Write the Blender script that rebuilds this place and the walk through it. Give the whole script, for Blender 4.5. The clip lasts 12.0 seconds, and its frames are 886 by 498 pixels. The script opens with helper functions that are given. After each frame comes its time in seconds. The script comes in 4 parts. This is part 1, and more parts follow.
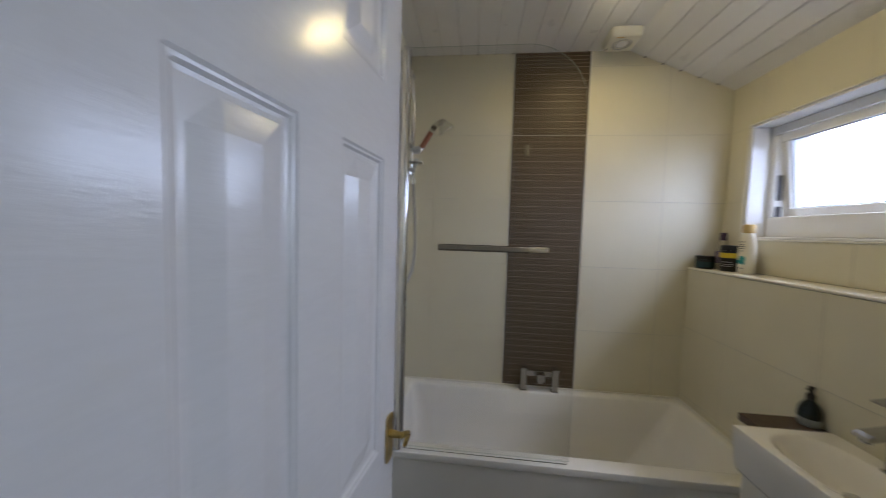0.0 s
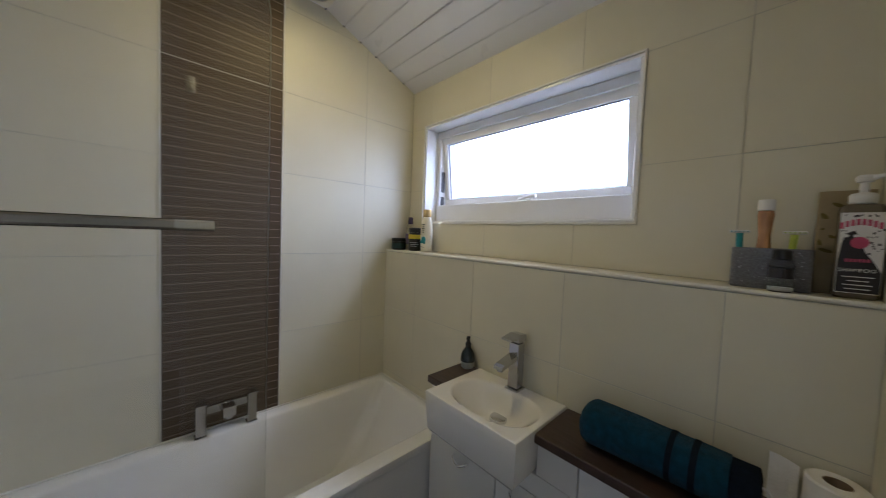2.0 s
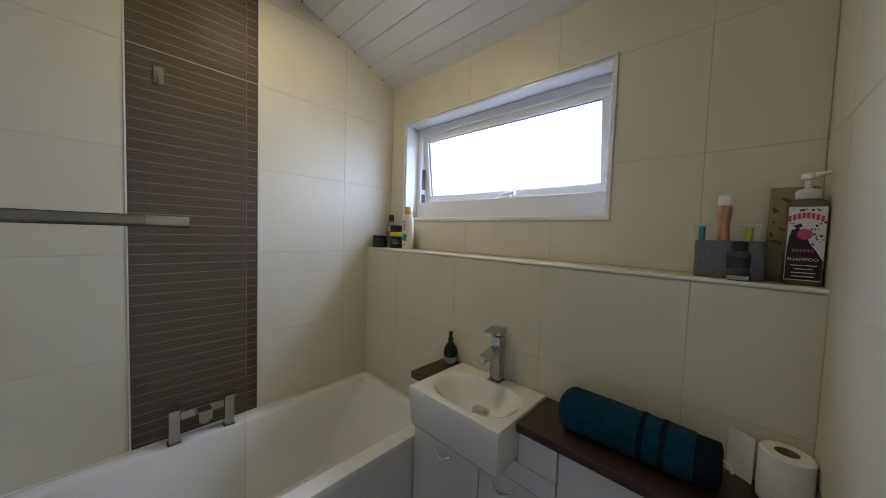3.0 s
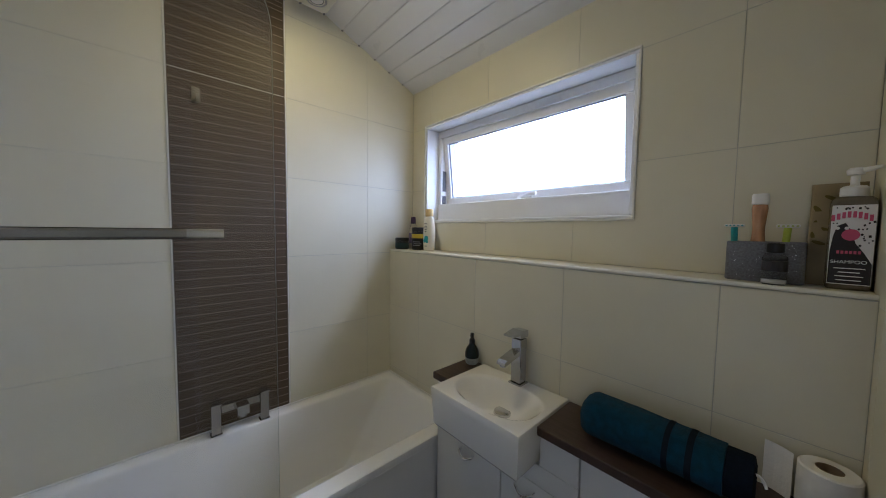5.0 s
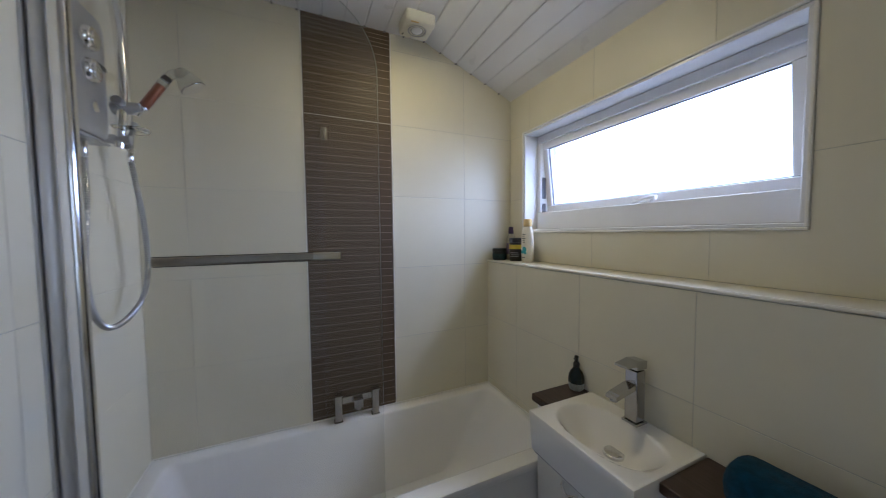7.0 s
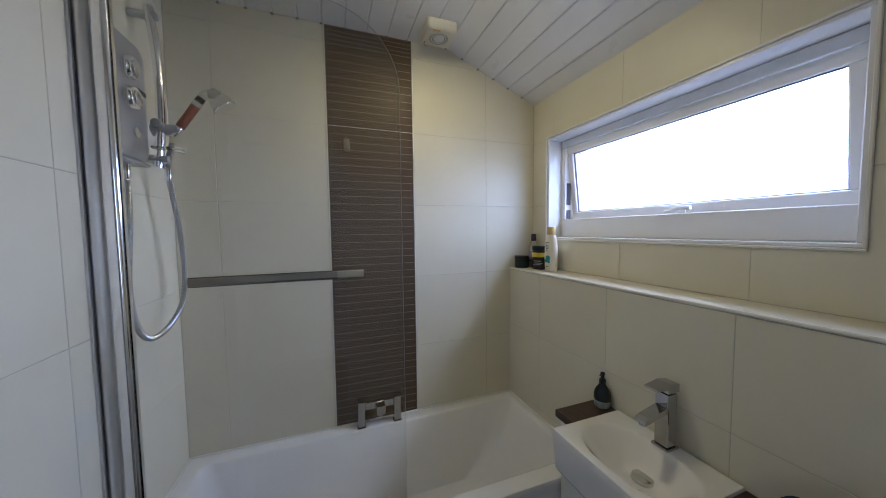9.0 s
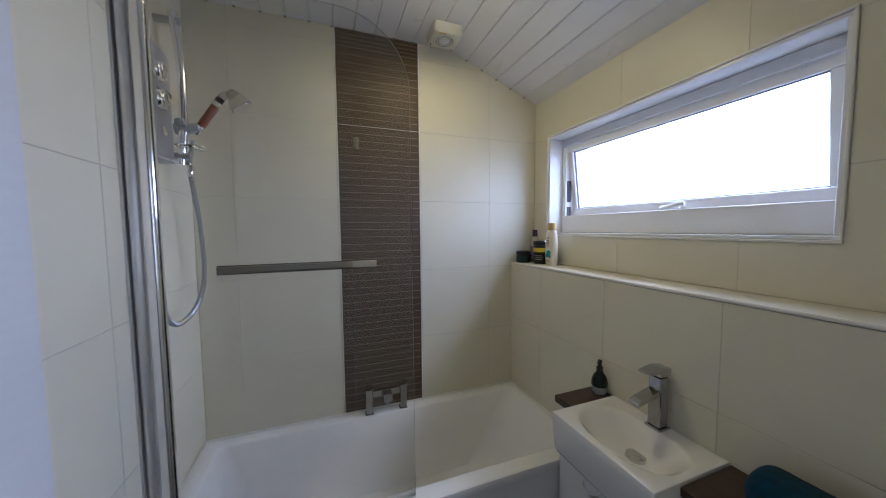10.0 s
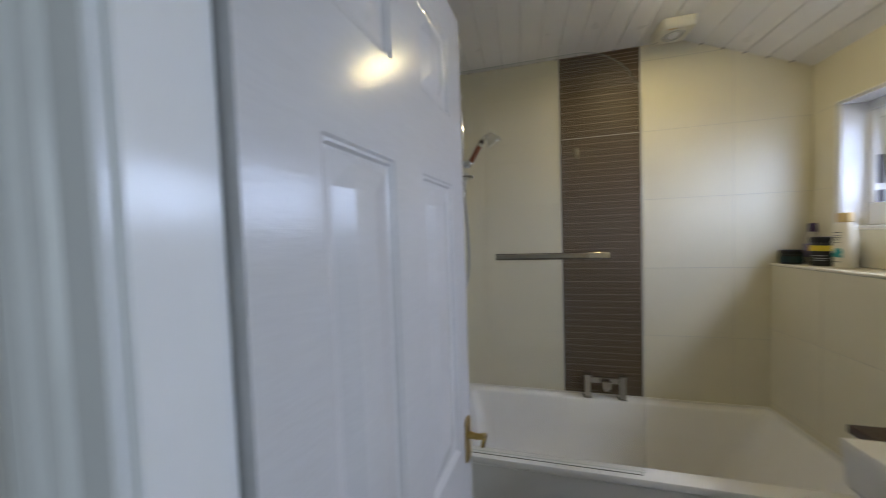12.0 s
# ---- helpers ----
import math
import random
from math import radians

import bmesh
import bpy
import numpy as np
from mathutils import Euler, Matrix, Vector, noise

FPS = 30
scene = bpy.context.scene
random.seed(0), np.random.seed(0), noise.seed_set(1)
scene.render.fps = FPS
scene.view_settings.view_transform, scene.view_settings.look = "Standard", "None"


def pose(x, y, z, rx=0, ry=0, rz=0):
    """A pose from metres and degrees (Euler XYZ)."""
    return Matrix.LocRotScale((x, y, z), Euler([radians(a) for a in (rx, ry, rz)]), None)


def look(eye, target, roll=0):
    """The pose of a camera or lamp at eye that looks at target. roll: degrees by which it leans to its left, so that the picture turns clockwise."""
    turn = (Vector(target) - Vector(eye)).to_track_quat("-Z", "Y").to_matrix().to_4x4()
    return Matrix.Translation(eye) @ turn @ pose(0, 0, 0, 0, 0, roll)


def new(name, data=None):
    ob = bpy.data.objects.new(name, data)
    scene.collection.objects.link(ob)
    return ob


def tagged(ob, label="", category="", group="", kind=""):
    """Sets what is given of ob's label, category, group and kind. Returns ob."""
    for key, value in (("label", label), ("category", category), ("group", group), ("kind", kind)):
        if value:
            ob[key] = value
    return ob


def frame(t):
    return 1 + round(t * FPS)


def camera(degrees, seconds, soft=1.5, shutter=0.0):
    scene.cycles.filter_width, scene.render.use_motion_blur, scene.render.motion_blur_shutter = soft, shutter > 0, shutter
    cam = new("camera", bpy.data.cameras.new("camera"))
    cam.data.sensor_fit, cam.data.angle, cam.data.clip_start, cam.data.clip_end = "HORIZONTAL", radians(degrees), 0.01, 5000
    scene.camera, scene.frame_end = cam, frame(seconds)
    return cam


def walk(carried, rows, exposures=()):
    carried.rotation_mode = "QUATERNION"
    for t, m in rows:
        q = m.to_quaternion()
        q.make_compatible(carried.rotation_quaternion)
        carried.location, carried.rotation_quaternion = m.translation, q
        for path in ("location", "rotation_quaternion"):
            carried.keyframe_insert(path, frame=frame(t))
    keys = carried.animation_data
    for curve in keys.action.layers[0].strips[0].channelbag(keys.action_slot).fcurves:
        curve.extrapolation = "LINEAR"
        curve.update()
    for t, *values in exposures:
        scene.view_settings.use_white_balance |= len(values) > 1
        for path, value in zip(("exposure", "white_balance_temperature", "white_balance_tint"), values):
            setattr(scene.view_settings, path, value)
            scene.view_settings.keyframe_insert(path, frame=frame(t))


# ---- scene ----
cam = camera(110.03, 12.0, soft=0.95, shutter=0.35)
# seconds, x, y, z, yaw, pitch, roll
PATH = [
    (0.0, -1.260, -1.975, 1.531, 5.91, -3.31, 1.68),
    (0.5, -1.231, -1.907, 1.506, -11.58, -2.79, 1.74),
    (1.0, -1.170, -1.779, 1.471, -19.63, -2.52, 1.62),
    (1.5, -1.139, -1.707, 1.464, -28.30, -3.24, 2.25),
    (2.0, -1.083, -1.673, 1.467, -43.26, -2.69, 2.31),
    (2.5, -1.084, -1.667, 1.461, -46.90, -2.70, 2.10),
    (3.0, -1.097, -1.678, 1.458, -46.91, -2.83, 1.91),
    (5.0, -1.092, -1.702, 1.482, -42.35, -3.39, 0.82),
    (5.5, -1.090, -1.693, 1.476, -43.15, -3.34, 0.78),
    (6.0, -1.084, -1.669, 1.502, -43.36, -3.68, 0.61),
    (6.5, -1.061, -1.666, 1.547, -36.22, -3.30, -0.38),
    (7.0, -1.064, -1.699, 1.529, -23.88, -2.83, -0.58),
    (7.5, -1.063, -1.714, 1.549, -20.74, -3.15, -0.58),
    (9.5, -1.067, -1.684, 1.595, -20.04, -3.46, -0.61),
    (10.0, -1.110, -1.745, 1.577, -19.99, -3.67, -0.49),
    (10.5, -1.145, -1.863, 1.594, -19.30, -3.66, -0.65),
    (11.0, -1.179, -1.932, 1.579, -14.83, -3.39, -0.84),
    (11.5, -1.223, -1.988, 1.566, -5.09, -2.71, -1.51),
    (12.0, -1.307, -2.051, 1.557, 14.08, -2.10, -1.93),
]
walk(cam, [(t, pose(x, y, z, 90 + pitch, 0, yaw) @ pose(0, 0, 0, 0, 0, roll)) for t, x, y, z, yaw, pitch, roll in PATH],
     exposures=[(0.0, -0.16, 6250, 11), (0.5, -0.14, 6330, 11), (1.0, -0.12, 6150, 11), (1.5, -0.08, 5930, 11), (2.5, -0.09, 5900, 11), (3.2, -0.10, 5790, 11), (4.8, -0.08, 5600, 11), (6.0, -0.08, 5530, 12), (7.5, -0.08, 5450, 13),
                (9.5, -0.08, 5420, 13), (10.5, -0.05, 5620, 14), (11.0, -0.05, 6000, 13), (11.5, -0.02, 6160, 11), (12.0, 0.0, 6170, 9)])

# ---- world and light ----
FLOOR = 0.08
world = bpy.data.worlds.new("world")
scene.world = world
world.use_nodes = True
wn = world.node_tree.nodes
sky = wn.new("ShaderNodeTexSky")
sky.sky_type = "NISHITA"
sky.sun_disc = False
sky.sun_elevation = radians(50)
sky.sun_rotation = radians(200)
world.node_tree.links.new(sky.outputs["Color"], wn["Background"].inputs["Color"])
wn["Background"].inputs["Strength"].default_value = 0.15


def lamp(name, kind, m, energy, colour, **kw):
    data = bpy.data.lights.new(name, kind)
    data.energy, data.color = energy, colour
    for key, value in kw.items():
        if key == "size":
            data.size = value
        elif key == "size_y":
            data.shape, data.size_y = "RECTANGLE", value
        elif key == "radius":
            data.shadow_soft_size = value
        elif key == "spread":
            data.spread = value
        elif key == "angle":
            data.angle = value
    ob = new(name, data)
    ob.matrix_world = m
    return ob


lamp("sun", "SUN", look((3, -2, 5), (0, -0.8, 1.5)), 1.0, (1.0, 0.97, 0.92), angle=radians(12))
# the sky's light in the bathroom window and in the window of the landing
lamp("window_sky", "AREA", look((0.86, -0.75, 2.24), (-0.60, -0.75, 1.14)), 80, (0.735, 0.83, 1.16), size=2.3, size_y=1.25)
lamp("landing_sky", "AREA", look((-0.05, -3.52, 1.6), (-0.6, 0, 1.4)), 12, (0.80, 0.90, 1.0), size=0.85, size_y=1.1)
lamp("bulb_light", "AREA", look((-0.615, -0.555, 2.553), (-0.615, -0.5551, 0.0)), 4.0, (1.0, 0.79, 0.38), size=0.05, size_y=0.05)

# ---- materials ----
def material(name, colour, rough=0.5, metal=0.0, noise_scale=0.0, tint=0.0, bump=0.0, bump_scale=60.0, stretch=(1, 1, 1), coat=0.0,
             random_tint=0.0, rough_var=0.0, transmission=0.0, ior=1.45, sheen=0.0, spec=None):
    m = bpy.data.materials.new(name)
    m.use_nodes = True
    nt = m.node_tree
    b = nt.nodes["Principled BSDF"]
    b.inputs["Base Color"].default_value = (*colour, 1)
    b.inputs["Roughness"].default_value = rough
    b.inputs["Metallic"].default_value = metal
    b.inputs["IOR"].default_value = ior
    b.inputs["Coat Weight"].default_value = coat
    b.inputs["Coat Roughness"].default_value = 0.08
    b.inputs["Transmission Weight"].default_value = transmission
    b.inputs["Sheen Weight"].default_value = sheen
    if spec is not None:
        b.inputs["Specular IOR Level"].default_value = spec
    tc = nt.nodes.new("ShaderNodeTexCoord")
    mp = nt.nodes.new("ShaderNodeMapping")
    mp.inputs["Scale"].default_value = stretch
    geo = nt.nodes.new("ShaderNodeNewGeometry")
    nt.links.new(geo.outputs["Position"], mp.inputs["Vector"])
    if tint or random_tint:
        hue = nt.nodes.new("ShaderNodeHueSaturation")
        hue.inputs["Color"].default_value = (*colour, 1)
        value = None
        if tint:
            n1 = nt.nodes.new("ShaderNodeTexNoise")
            n1.inputs["Scale"].default_value = noise_scale or 6.0
            n1.inputs["Detail"].default_value = 6.0
            nt.links.new(mp.outputs["Vector"], n1.inputs["Vector"])
            mr = nt.nodes.new("ShaderNodeMapRange")
            mr.inputs["From Min"].default_value, mr.inputs["From Max"].default_value = 0.25, 0.75
            mr.inputs["To Min"].default_value, mr.inputs["To Max"].default_value = 1 - tint, 1 + tint
            nt.links.new(n1.outputs["Fac"], mr.inputs["Value"])
            value = mr.outputs["Result"]
        if random_tint:
            info = nt.nodes.new("ShaderNodeObjectInfo")
            mr2 = nt.nodes.new("ShaderNodeMapRange")
            mr2.inputs["To Min"].default_value, mr2.inputs["To Max"].default_value = 1 - random_tint, 1 + random_tint
            nt.links.new(info.outputs["Random"], mr2.inputs["Value"])
            if value is None:
                value = mr2.outputs["Result"]
            else:
                mul = nt.nodes.new("ShaderNodeMath")
                mul.operation = "MULTIPLY"
                nt.links.new(value, mul.inputs[0])
                nt.links.new(mr2.outputs["Result"], mul.inputs[1])
                value = mul.outputs[0]
        nt.links.new(value, hue.inputs["Value"])
        nt.links.new(hue.outputs["Color"], b.inputs["Base Color"])
    if rough_var:
        n3 = nt.nodes.new("ShaderNodeTexNoise")
        n3.inputs["Scale"].default_value = 9.0
        n3.inputs["Detail"].default_value = 5.0
        nt.links.new(geo.outputs["Position"], n3.inputs["Vector"])
        mr3 = nt.nodes.new("ShaderNodeMapRange")
        mr3.inputs["To Min"].default_value, mr3.inputs["To Max"].default_value = max(0.02, rough - rough_var), rough + rough_var
        nt.links.new(n3.outputs["Fac"], mr3.inputs["Value"])
        nt.links.new(mr3.outputs["Result"], b.inputs["Roughness"])
    if bump:
        n2 = nt.nodes.new("ShaderNodeTexNoise")
        n2.inputs["Scale"].default_value = bump_scale
        n2.inputs["Detail"].default_value = 4.0
        nt.links.new(mp.outputs["Vector"], n2.inputs["Vector"])
        bp = nt.nodes.new("ShaderNodeBump")
        bp.inputs["Strength"].default_value = bump
        bp.inputs["Distance"].default_value = 0.004
        nt.links.new(n2.outputs["Fac"], bp.inputs["Height"])
        nt.links.new(bp.outputs["Normal"], b.inputs["Normal"])
    return m


def glow(name, colour, strength):
    m = bpy.data.materials.new(name)
    m.use_nodes = True
    b = m.node_tree.nodes["Principled BSDF"]
    b.inputs["Base Color"].default_value = (*colour, 1)
    b.inputs["Emission Color"].default_value = (*colour, 1)
    b.inputs["Emission Strength"].default_value = strength
    return m


TILE = material("cream_tile", (0.685, 0.645, 0.51), 0.35, tint=0.03, noise_scale=4, bump=0.03, bump_scale=14, random_tint=0.012, rough_var=0.06, spec=0.4)
GROUT = material("grout", (0.50, 0.48, 0.42), 0.8, tint=0.06, noise_scale=30, bump=0.2, bump_scale=200)
BROWN = material("brown_tile", (0.094, 0.068, 0.045), 0.48, tint=0.13, noise_scale=7, stretch=(0.6, 1, 16), bump=0.03, bump_scale=25, rough_var=0.06, spec=0.22)
BROWN_LINE = material("brown_tile_line", (0.25, 0.188, 0.14), 0.35, tint=0.2, noise_scale=40)
TRIM = material("white_trim", (0.78, 0.76, 0.70), 0.35, tint=0.03, noise_scale=12)
PVC = material("ceiling_board", (0.78, 0.77, 0.76), 0.3, tint=0.025, noise_scale=5, bump=0.04, bump_scale=20, rough_var=0.06)
CLIP = material("grey_clip", (0.25, 0.24, 0.24), 0.5, tint=0.1, noise_scale=60)
PLASTER = material("painted_plaster", (0.72, 0.71, 0.68), 0.75, tint=0.04, noise_scale=3, bump=0.15, bump_scale=90)
FLOORING = material("grey_vinyl", (0.22, 0.21, 0.20), 0.45, tint=0.15, noise_scale=8, bump=0.1, bump_scale=40)
CARPET = material("grey_carpet", (0.25, 0.24, 0.23), 0.95, tint=0.2, noise_scale=80, bump=0.6, bump_scale=300)
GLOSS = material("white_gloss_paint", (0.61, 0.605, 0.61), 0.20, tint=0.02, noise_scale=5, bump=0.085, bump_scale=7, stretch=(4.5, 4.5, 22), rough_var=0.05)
GLOSS_V = material("white_gloss_casing", (0.78, 0.79, 0.79), 0.15, tint=0.02, noise_scale=5, bump=0.05, bump_scale=14, stretch=(6, 6, 1), rough_var=0.05)
UPVC = material("white_upvc", (0.80, 0.80, 0.80), 0.25, tint=0.02, noise_scale=8, bump=0.02, bump_scale=50)
GASKET = material("grey_gasket", (0.10, 0.10, 0.11), 0.6, tint=0.1, noise_scale=40)
ACRYLIC = material("white_acrylic", (0.80, 0.79, 0.77), 0.14, tint=0.015, noise_scale=4, bump=0.015, bump_scale=8, rough_var=0.04)
CERAMIC = material("white_ceramic", (0.82, 0.80, 0.76), 0.08, tint=0.012, noise_scale=6, coat=0.4)
CABINET = material("white_laminate", (0.74, 0.73, 0.71), 0.28, tint=0.02, noise_scale=6, bump=0.03, bump_scale=60)
CHROME = material("chrome", (0.88, 0.88, 0.90), 0.12, metal=1.0, tint=0.05, noise_scale=20, rough_var=0.05)
TAP_CHROME = material("tap_chrome", (0.50, 0.50, 0.52), 0.10, metal=1.0, tint=0.06, noise_scale=30, rough_var=0.04)
BRUSHED = material("brushed_aluminium", (0.72, 0.71, 0.70), 0.40, metal=0.8, tint=0.05, noise_scale=20)
EDGE = material("cream_edge_trim", (0.78, 0.755, 0.66), 0.3, tint=0.03, noise_scale=12)
COLLAR = material("bronze_dark_plastic", (0.035, 0.022, 0.018), 0.35, tint=0.2, noise_scale=60)
SATIN = material("satin_aluminium", (0.70, 0.70, 0.71), 0.2, metal=1.0, tint=0.06, noise_scale=20, rough_var=0.07)
# chrome of the towel rail, the dark room it mirrors put into its colour
RAIL_METAL = material("dark_mirroring_chrome", (0.44, 0.40, 0.34), 0.25, metal=1.0, tint=0.06, noise_scale=20, rough_var=0.06)
SLEEVE = material("worn_chrome_sleeve", (0.60, 0.57, 0.51), 0.22, metal=1.0, tint=0.06, noise_scale=20, rough_var=0.06)
GLASS_EDGE = material("glass_edge", (0.42, 0.46, 0.43), 0.3, tint=0.05, noise_scale=20)
BRASS = material("worn_brass", (0.55, 0.40, 0.14), 0.3, metal=1.0, tint=0.25, noise_scale=60, rough_var=0.12)
WORKTOP = material("dark_wood_worktop", (0.055, 0.034, 0.027), 0.32, tint=0.3, noise_scale=12, stretch=(14, 1, 1), bump=0.06, bump_scale=60, rough_var=0.08)
TOWEL = material("teal_towel", (0.006, 0.043, 0.080), 0.95, tint=0.3, noise_scale=60, bump=0.9, bump_scale=420, sheen=0.06, spec=0.1)
TOWEL_BAND = material("navy_towel_band", (0.007, 0.012, 0.024), 0.9, tint=0.2, noise_scale=90, bump=0.5, bump_scale=300, spec=0.1)
PAPER = material("toilet_paper", (0.80, 0.78, 0.75), 0.95, tint=0.04, noise_scale=30, bump=0.3, bump_scale=160)
CARD = material("cardboard_core", (0.25, 0.18, 0.12), 0.9, tint=0.1, noise_scale=40)
SHOWER_GREY = material("grey_shower_casing", (0.45, 0.45, 0.46), 0.3, metal=0.6, tint=0.05, noise_scale=10)
FROST = material("milky_clear_plastic", (0.86, 0.86, 0.84), 0.06, transmission=0.9, ior=1.35)
SMOKE = material("amber_clear_plastic", (0.40, 0.35, 0.26), 0.15, transmission=0.45, ior=1.3)
HOSE = material("hose_metal", (0.42, 0.42, 0.42), 0.34, metal=0.9, tint=0.1, noise_scale=60)
SHOWER_DARK = material("grey_plastic", (0.24, 0.24, 0.25), 0.4, tint=0.05, noise_scale=30)
AMBER = material("amber_beads", (0.22, 0.06, 0.025), 0.4, tint=0.4, noise_scale=300, bump=0.6, bump_scale=400)
CLEAR = material("clear_plastic", (0.93, 0.95, 0.95), 0.06, transmission=1.0, ior=1.25)
BLACK = material("black_plastic", (0.012, 0.013, 0.015), 0.3, tint=0.2, noise_scale=40)
WHITE = material("white_plastic", (0.78, 0.77, 0.75), 0.35, tint=0.02, noise_scale=20)
YELLOWED = material("ivory_plastic", (0.72, 0.69, 0.58), 0.4, tint=0.03, noise_scale=20)
STONE = material("grey_stone_resin", (0.155, 0.155, 0.17), 0.5, tint=0.35, noise_scale=230, bump=0.25, bump_scale=260)
GOLD = material("gold_cap", (0.62, 0.45, 0.20), 0.35, metal=0.5, tint=0.05, noise_scale=30)
CREAM = material("cream_bottle", (0.74, 0.70, 0.58), 0.35, tint=0.03, noise_scale=20)
YELLOW = material("yellow_label", (0.62, 0.47, 0.03), 0.4, tint=0.05, noise_scale=40)
GREEN = material("green_label", (0.010, 0.035, 0.040), 0.45, tint=0.1, noise_scale=40)
TEAL = material("teal_plastic", (0.02, 0.28, 0.30), 0.35, tint=0.1, noise_scale=40)
LIME = material("lime_plastic", (0.42, 0.50, 0.06), 0.35, tint=0.1, noise_scale=40)
PURPLE = material("purple_cap", (0.035, 0.015, 0.05), 0.35, tint=0.1, noise_scale=40)
ORANGE = material("copper_liquid", (0.56, 0.30, 0.16), 0.18, tint=0.4, noise_scale=45, stretch=(1, 1, 0.3), metal=0.4)
KRAFT = material("kraft_paper", (0.31, 0.245, 0.145), 0.8, tint=0.1, noise_scale=30, bump=0.2, bump_scale=90)
OLIVE = material("olive_leaf_print", (0.13, 0.10, 0.02), 0.7, tint=0.2, noise_scale=30)
PINK = material("pink_print", (0.55, 0.08, 0.16), 0.5, tint=0.1, noise_scale=30)
LABEL_BLACK = material("black_print", (0.015, 0.012, 0.016), 0.45, tint=0.2, noise_scale=30)
NAVY_SOAP = material("dark_green_bottle", (0.008, 0.016, 0.019), 0.15, tint=0.15, noise_scale=30)
RED_LABEL = material("dark_print_label", (0.028, 0.026, 0.030), 0.5, tint=0.1, noise_scale=30)
BULB = glow("lit_bulb", (1.0, 0.84, 0.50), 62.0)
HEDGE = material("hedge_leaves", (0.06, 0.12, 0.03), 0.6, tint=0.5, noise_scale=8)
GRASS = material("lawn", (0.07, 0.12, 0.03), 0.9, tint=0.3, noise_scale=3)


def clear_glass(name, rough, bump, scale, colour=(0.96, 0.99, 0.98)):
    m = material(name, colour, rough, transmission=1.0, ior=1.45, bump=bump, bump_scale=scale)
    return m


def thin_glass(name):
    m = bpy.data.materials.new(name)
    m.use_nodes = True
    nt = m.node_tree
    out = nt.nodes["Material Output"]
    tr = nt.nodes.new("ShaderNodeBsdfTransparent")
    tr.inputs["Color"].default_value = (0.972, 0.976, 0.972, 1)
    gl = nt.nodes.new("ShaderNodeBsdfGlossy")
    gl.inputs["Roughness"].default_value = 0.02
    fr = nt.nodes.new("ShaderNodeFresnel")
    fr.inputs["IOR"].default_value = 1.45
    mix = nt.nodes.new("ShaderNodeMixShader")
    nt.links.new(fr.outputs["Fac"], mix.inputs["Fac"])
    nt.links.new(tr.outputs["BSDF"], mix.inputs[1])
    nt.links.new(gl.outputs["BSDF"], mix.inputs[2])
    nt.links.new(mix.outputs["Shader"], out.inputs["Surface"])
    return m


SCREEN = thin_glass("screen_glass")
OBSCURE = clear_glass("obscure_glass", 0.18, 0.9, 70)

# ---- builders ----
ORIGIN = {}


def thing(name, at, label, category, group="", kind=""):
    ob = new(name)
    ob.location = at
    ob.empty_display_size = 0.05
    ORIGIN[ob] = Vector(at)
    return tagged(ob, label, category, group, kind)


def part(name, bm, mat, parent=None, label="", smooth=False, keep=False):
    """One mesh; the bmesh is in world metres."""
    origin = ORIGIN.get(parent, Vector((0, 0, 0))) if parent else Vector((0, 0, 0))
    if origin.length and not keep:
        bmesh.ops.translate(bm, verts=bm.verts[:], vec=-origin)
    bmesh.ops.recalc_face_normals(bm, faces=bm.faces[:])
    me = bpy.data.meshes.new(name)
    if smooth:
        for f in bm.faces:
            f.smooth = True
    bm.to_mesh(me)
    bm.free()
    for m in (mat if isinstance(mat, (list, tuple)) else [mat]):
        me.materials.append(m)
    if smooth:
        me.set_sharp_from_angle(angle=radians(38))
    ob = new(name, me)
    ORIGIN[ob] = origin
    if parent:
        ob.parent = parent
    if label:
        ob["label"] = label
    return ob


def solid(name, bm, mat, label, category, kind="", group="", smooth=False):
    ob = part(name, bm, mat, None, smooth=smooth)
    return tagged(ob, label, category, group, kind)


def box(x0, x1, y0, y1, z0, z1, bevel=0.0, segments=2, into=None):
    bm = into or bmesh.new()
    r = bmesh.ops.create_cube(bm, size=1.0)
    vs = r["verts"]
    for v in vs:
        v.co = Vector((x0 + (v.co.x + 0.5) * (x1 - x0), y0 + (v.co.y + 0.5) * (y1 - y0), z0 + (v.co.z + 0.5) * (z1 - z0)))
    if bevel:
        es = list({e for v in vs for e in v.link_edges})
        bmesh.ops.bevel(bm, geom=es, offset=bevel, segments=segments, profile=0.5, affect="EDGES")
    return bm


def rod(a, b, r0, r1=None, sides=24, bevel=0.0, into=None):
    bm = into or bmesh.new()
    a, b = Vector(a), Vector(b)
    r1 = r0 if r1 is None else r1
    m = Matrix.Translation((a + b) / 2) @ (b - a).to_track_quat("Z", "Y").to_matrix().to_4x4()
    res = bmesh.ops.create_cone(bm, cap_ends=True, segments=sides, radius1=r0, radius2=r1, depth=(b - a).length, matrix=m)
    if bevel:
        vs = set(res["verts"])
        es = [e for e in bm.edges if e.verts[0] in vs and e.verts[1] in vs and any(len(f.verts) > 4 for f in e.link_faces)]
        bmesh.ops.bevel(bm, geom=es, offset=bevel, segments=2, profile=0.5, affect="EDGES")
    return bm


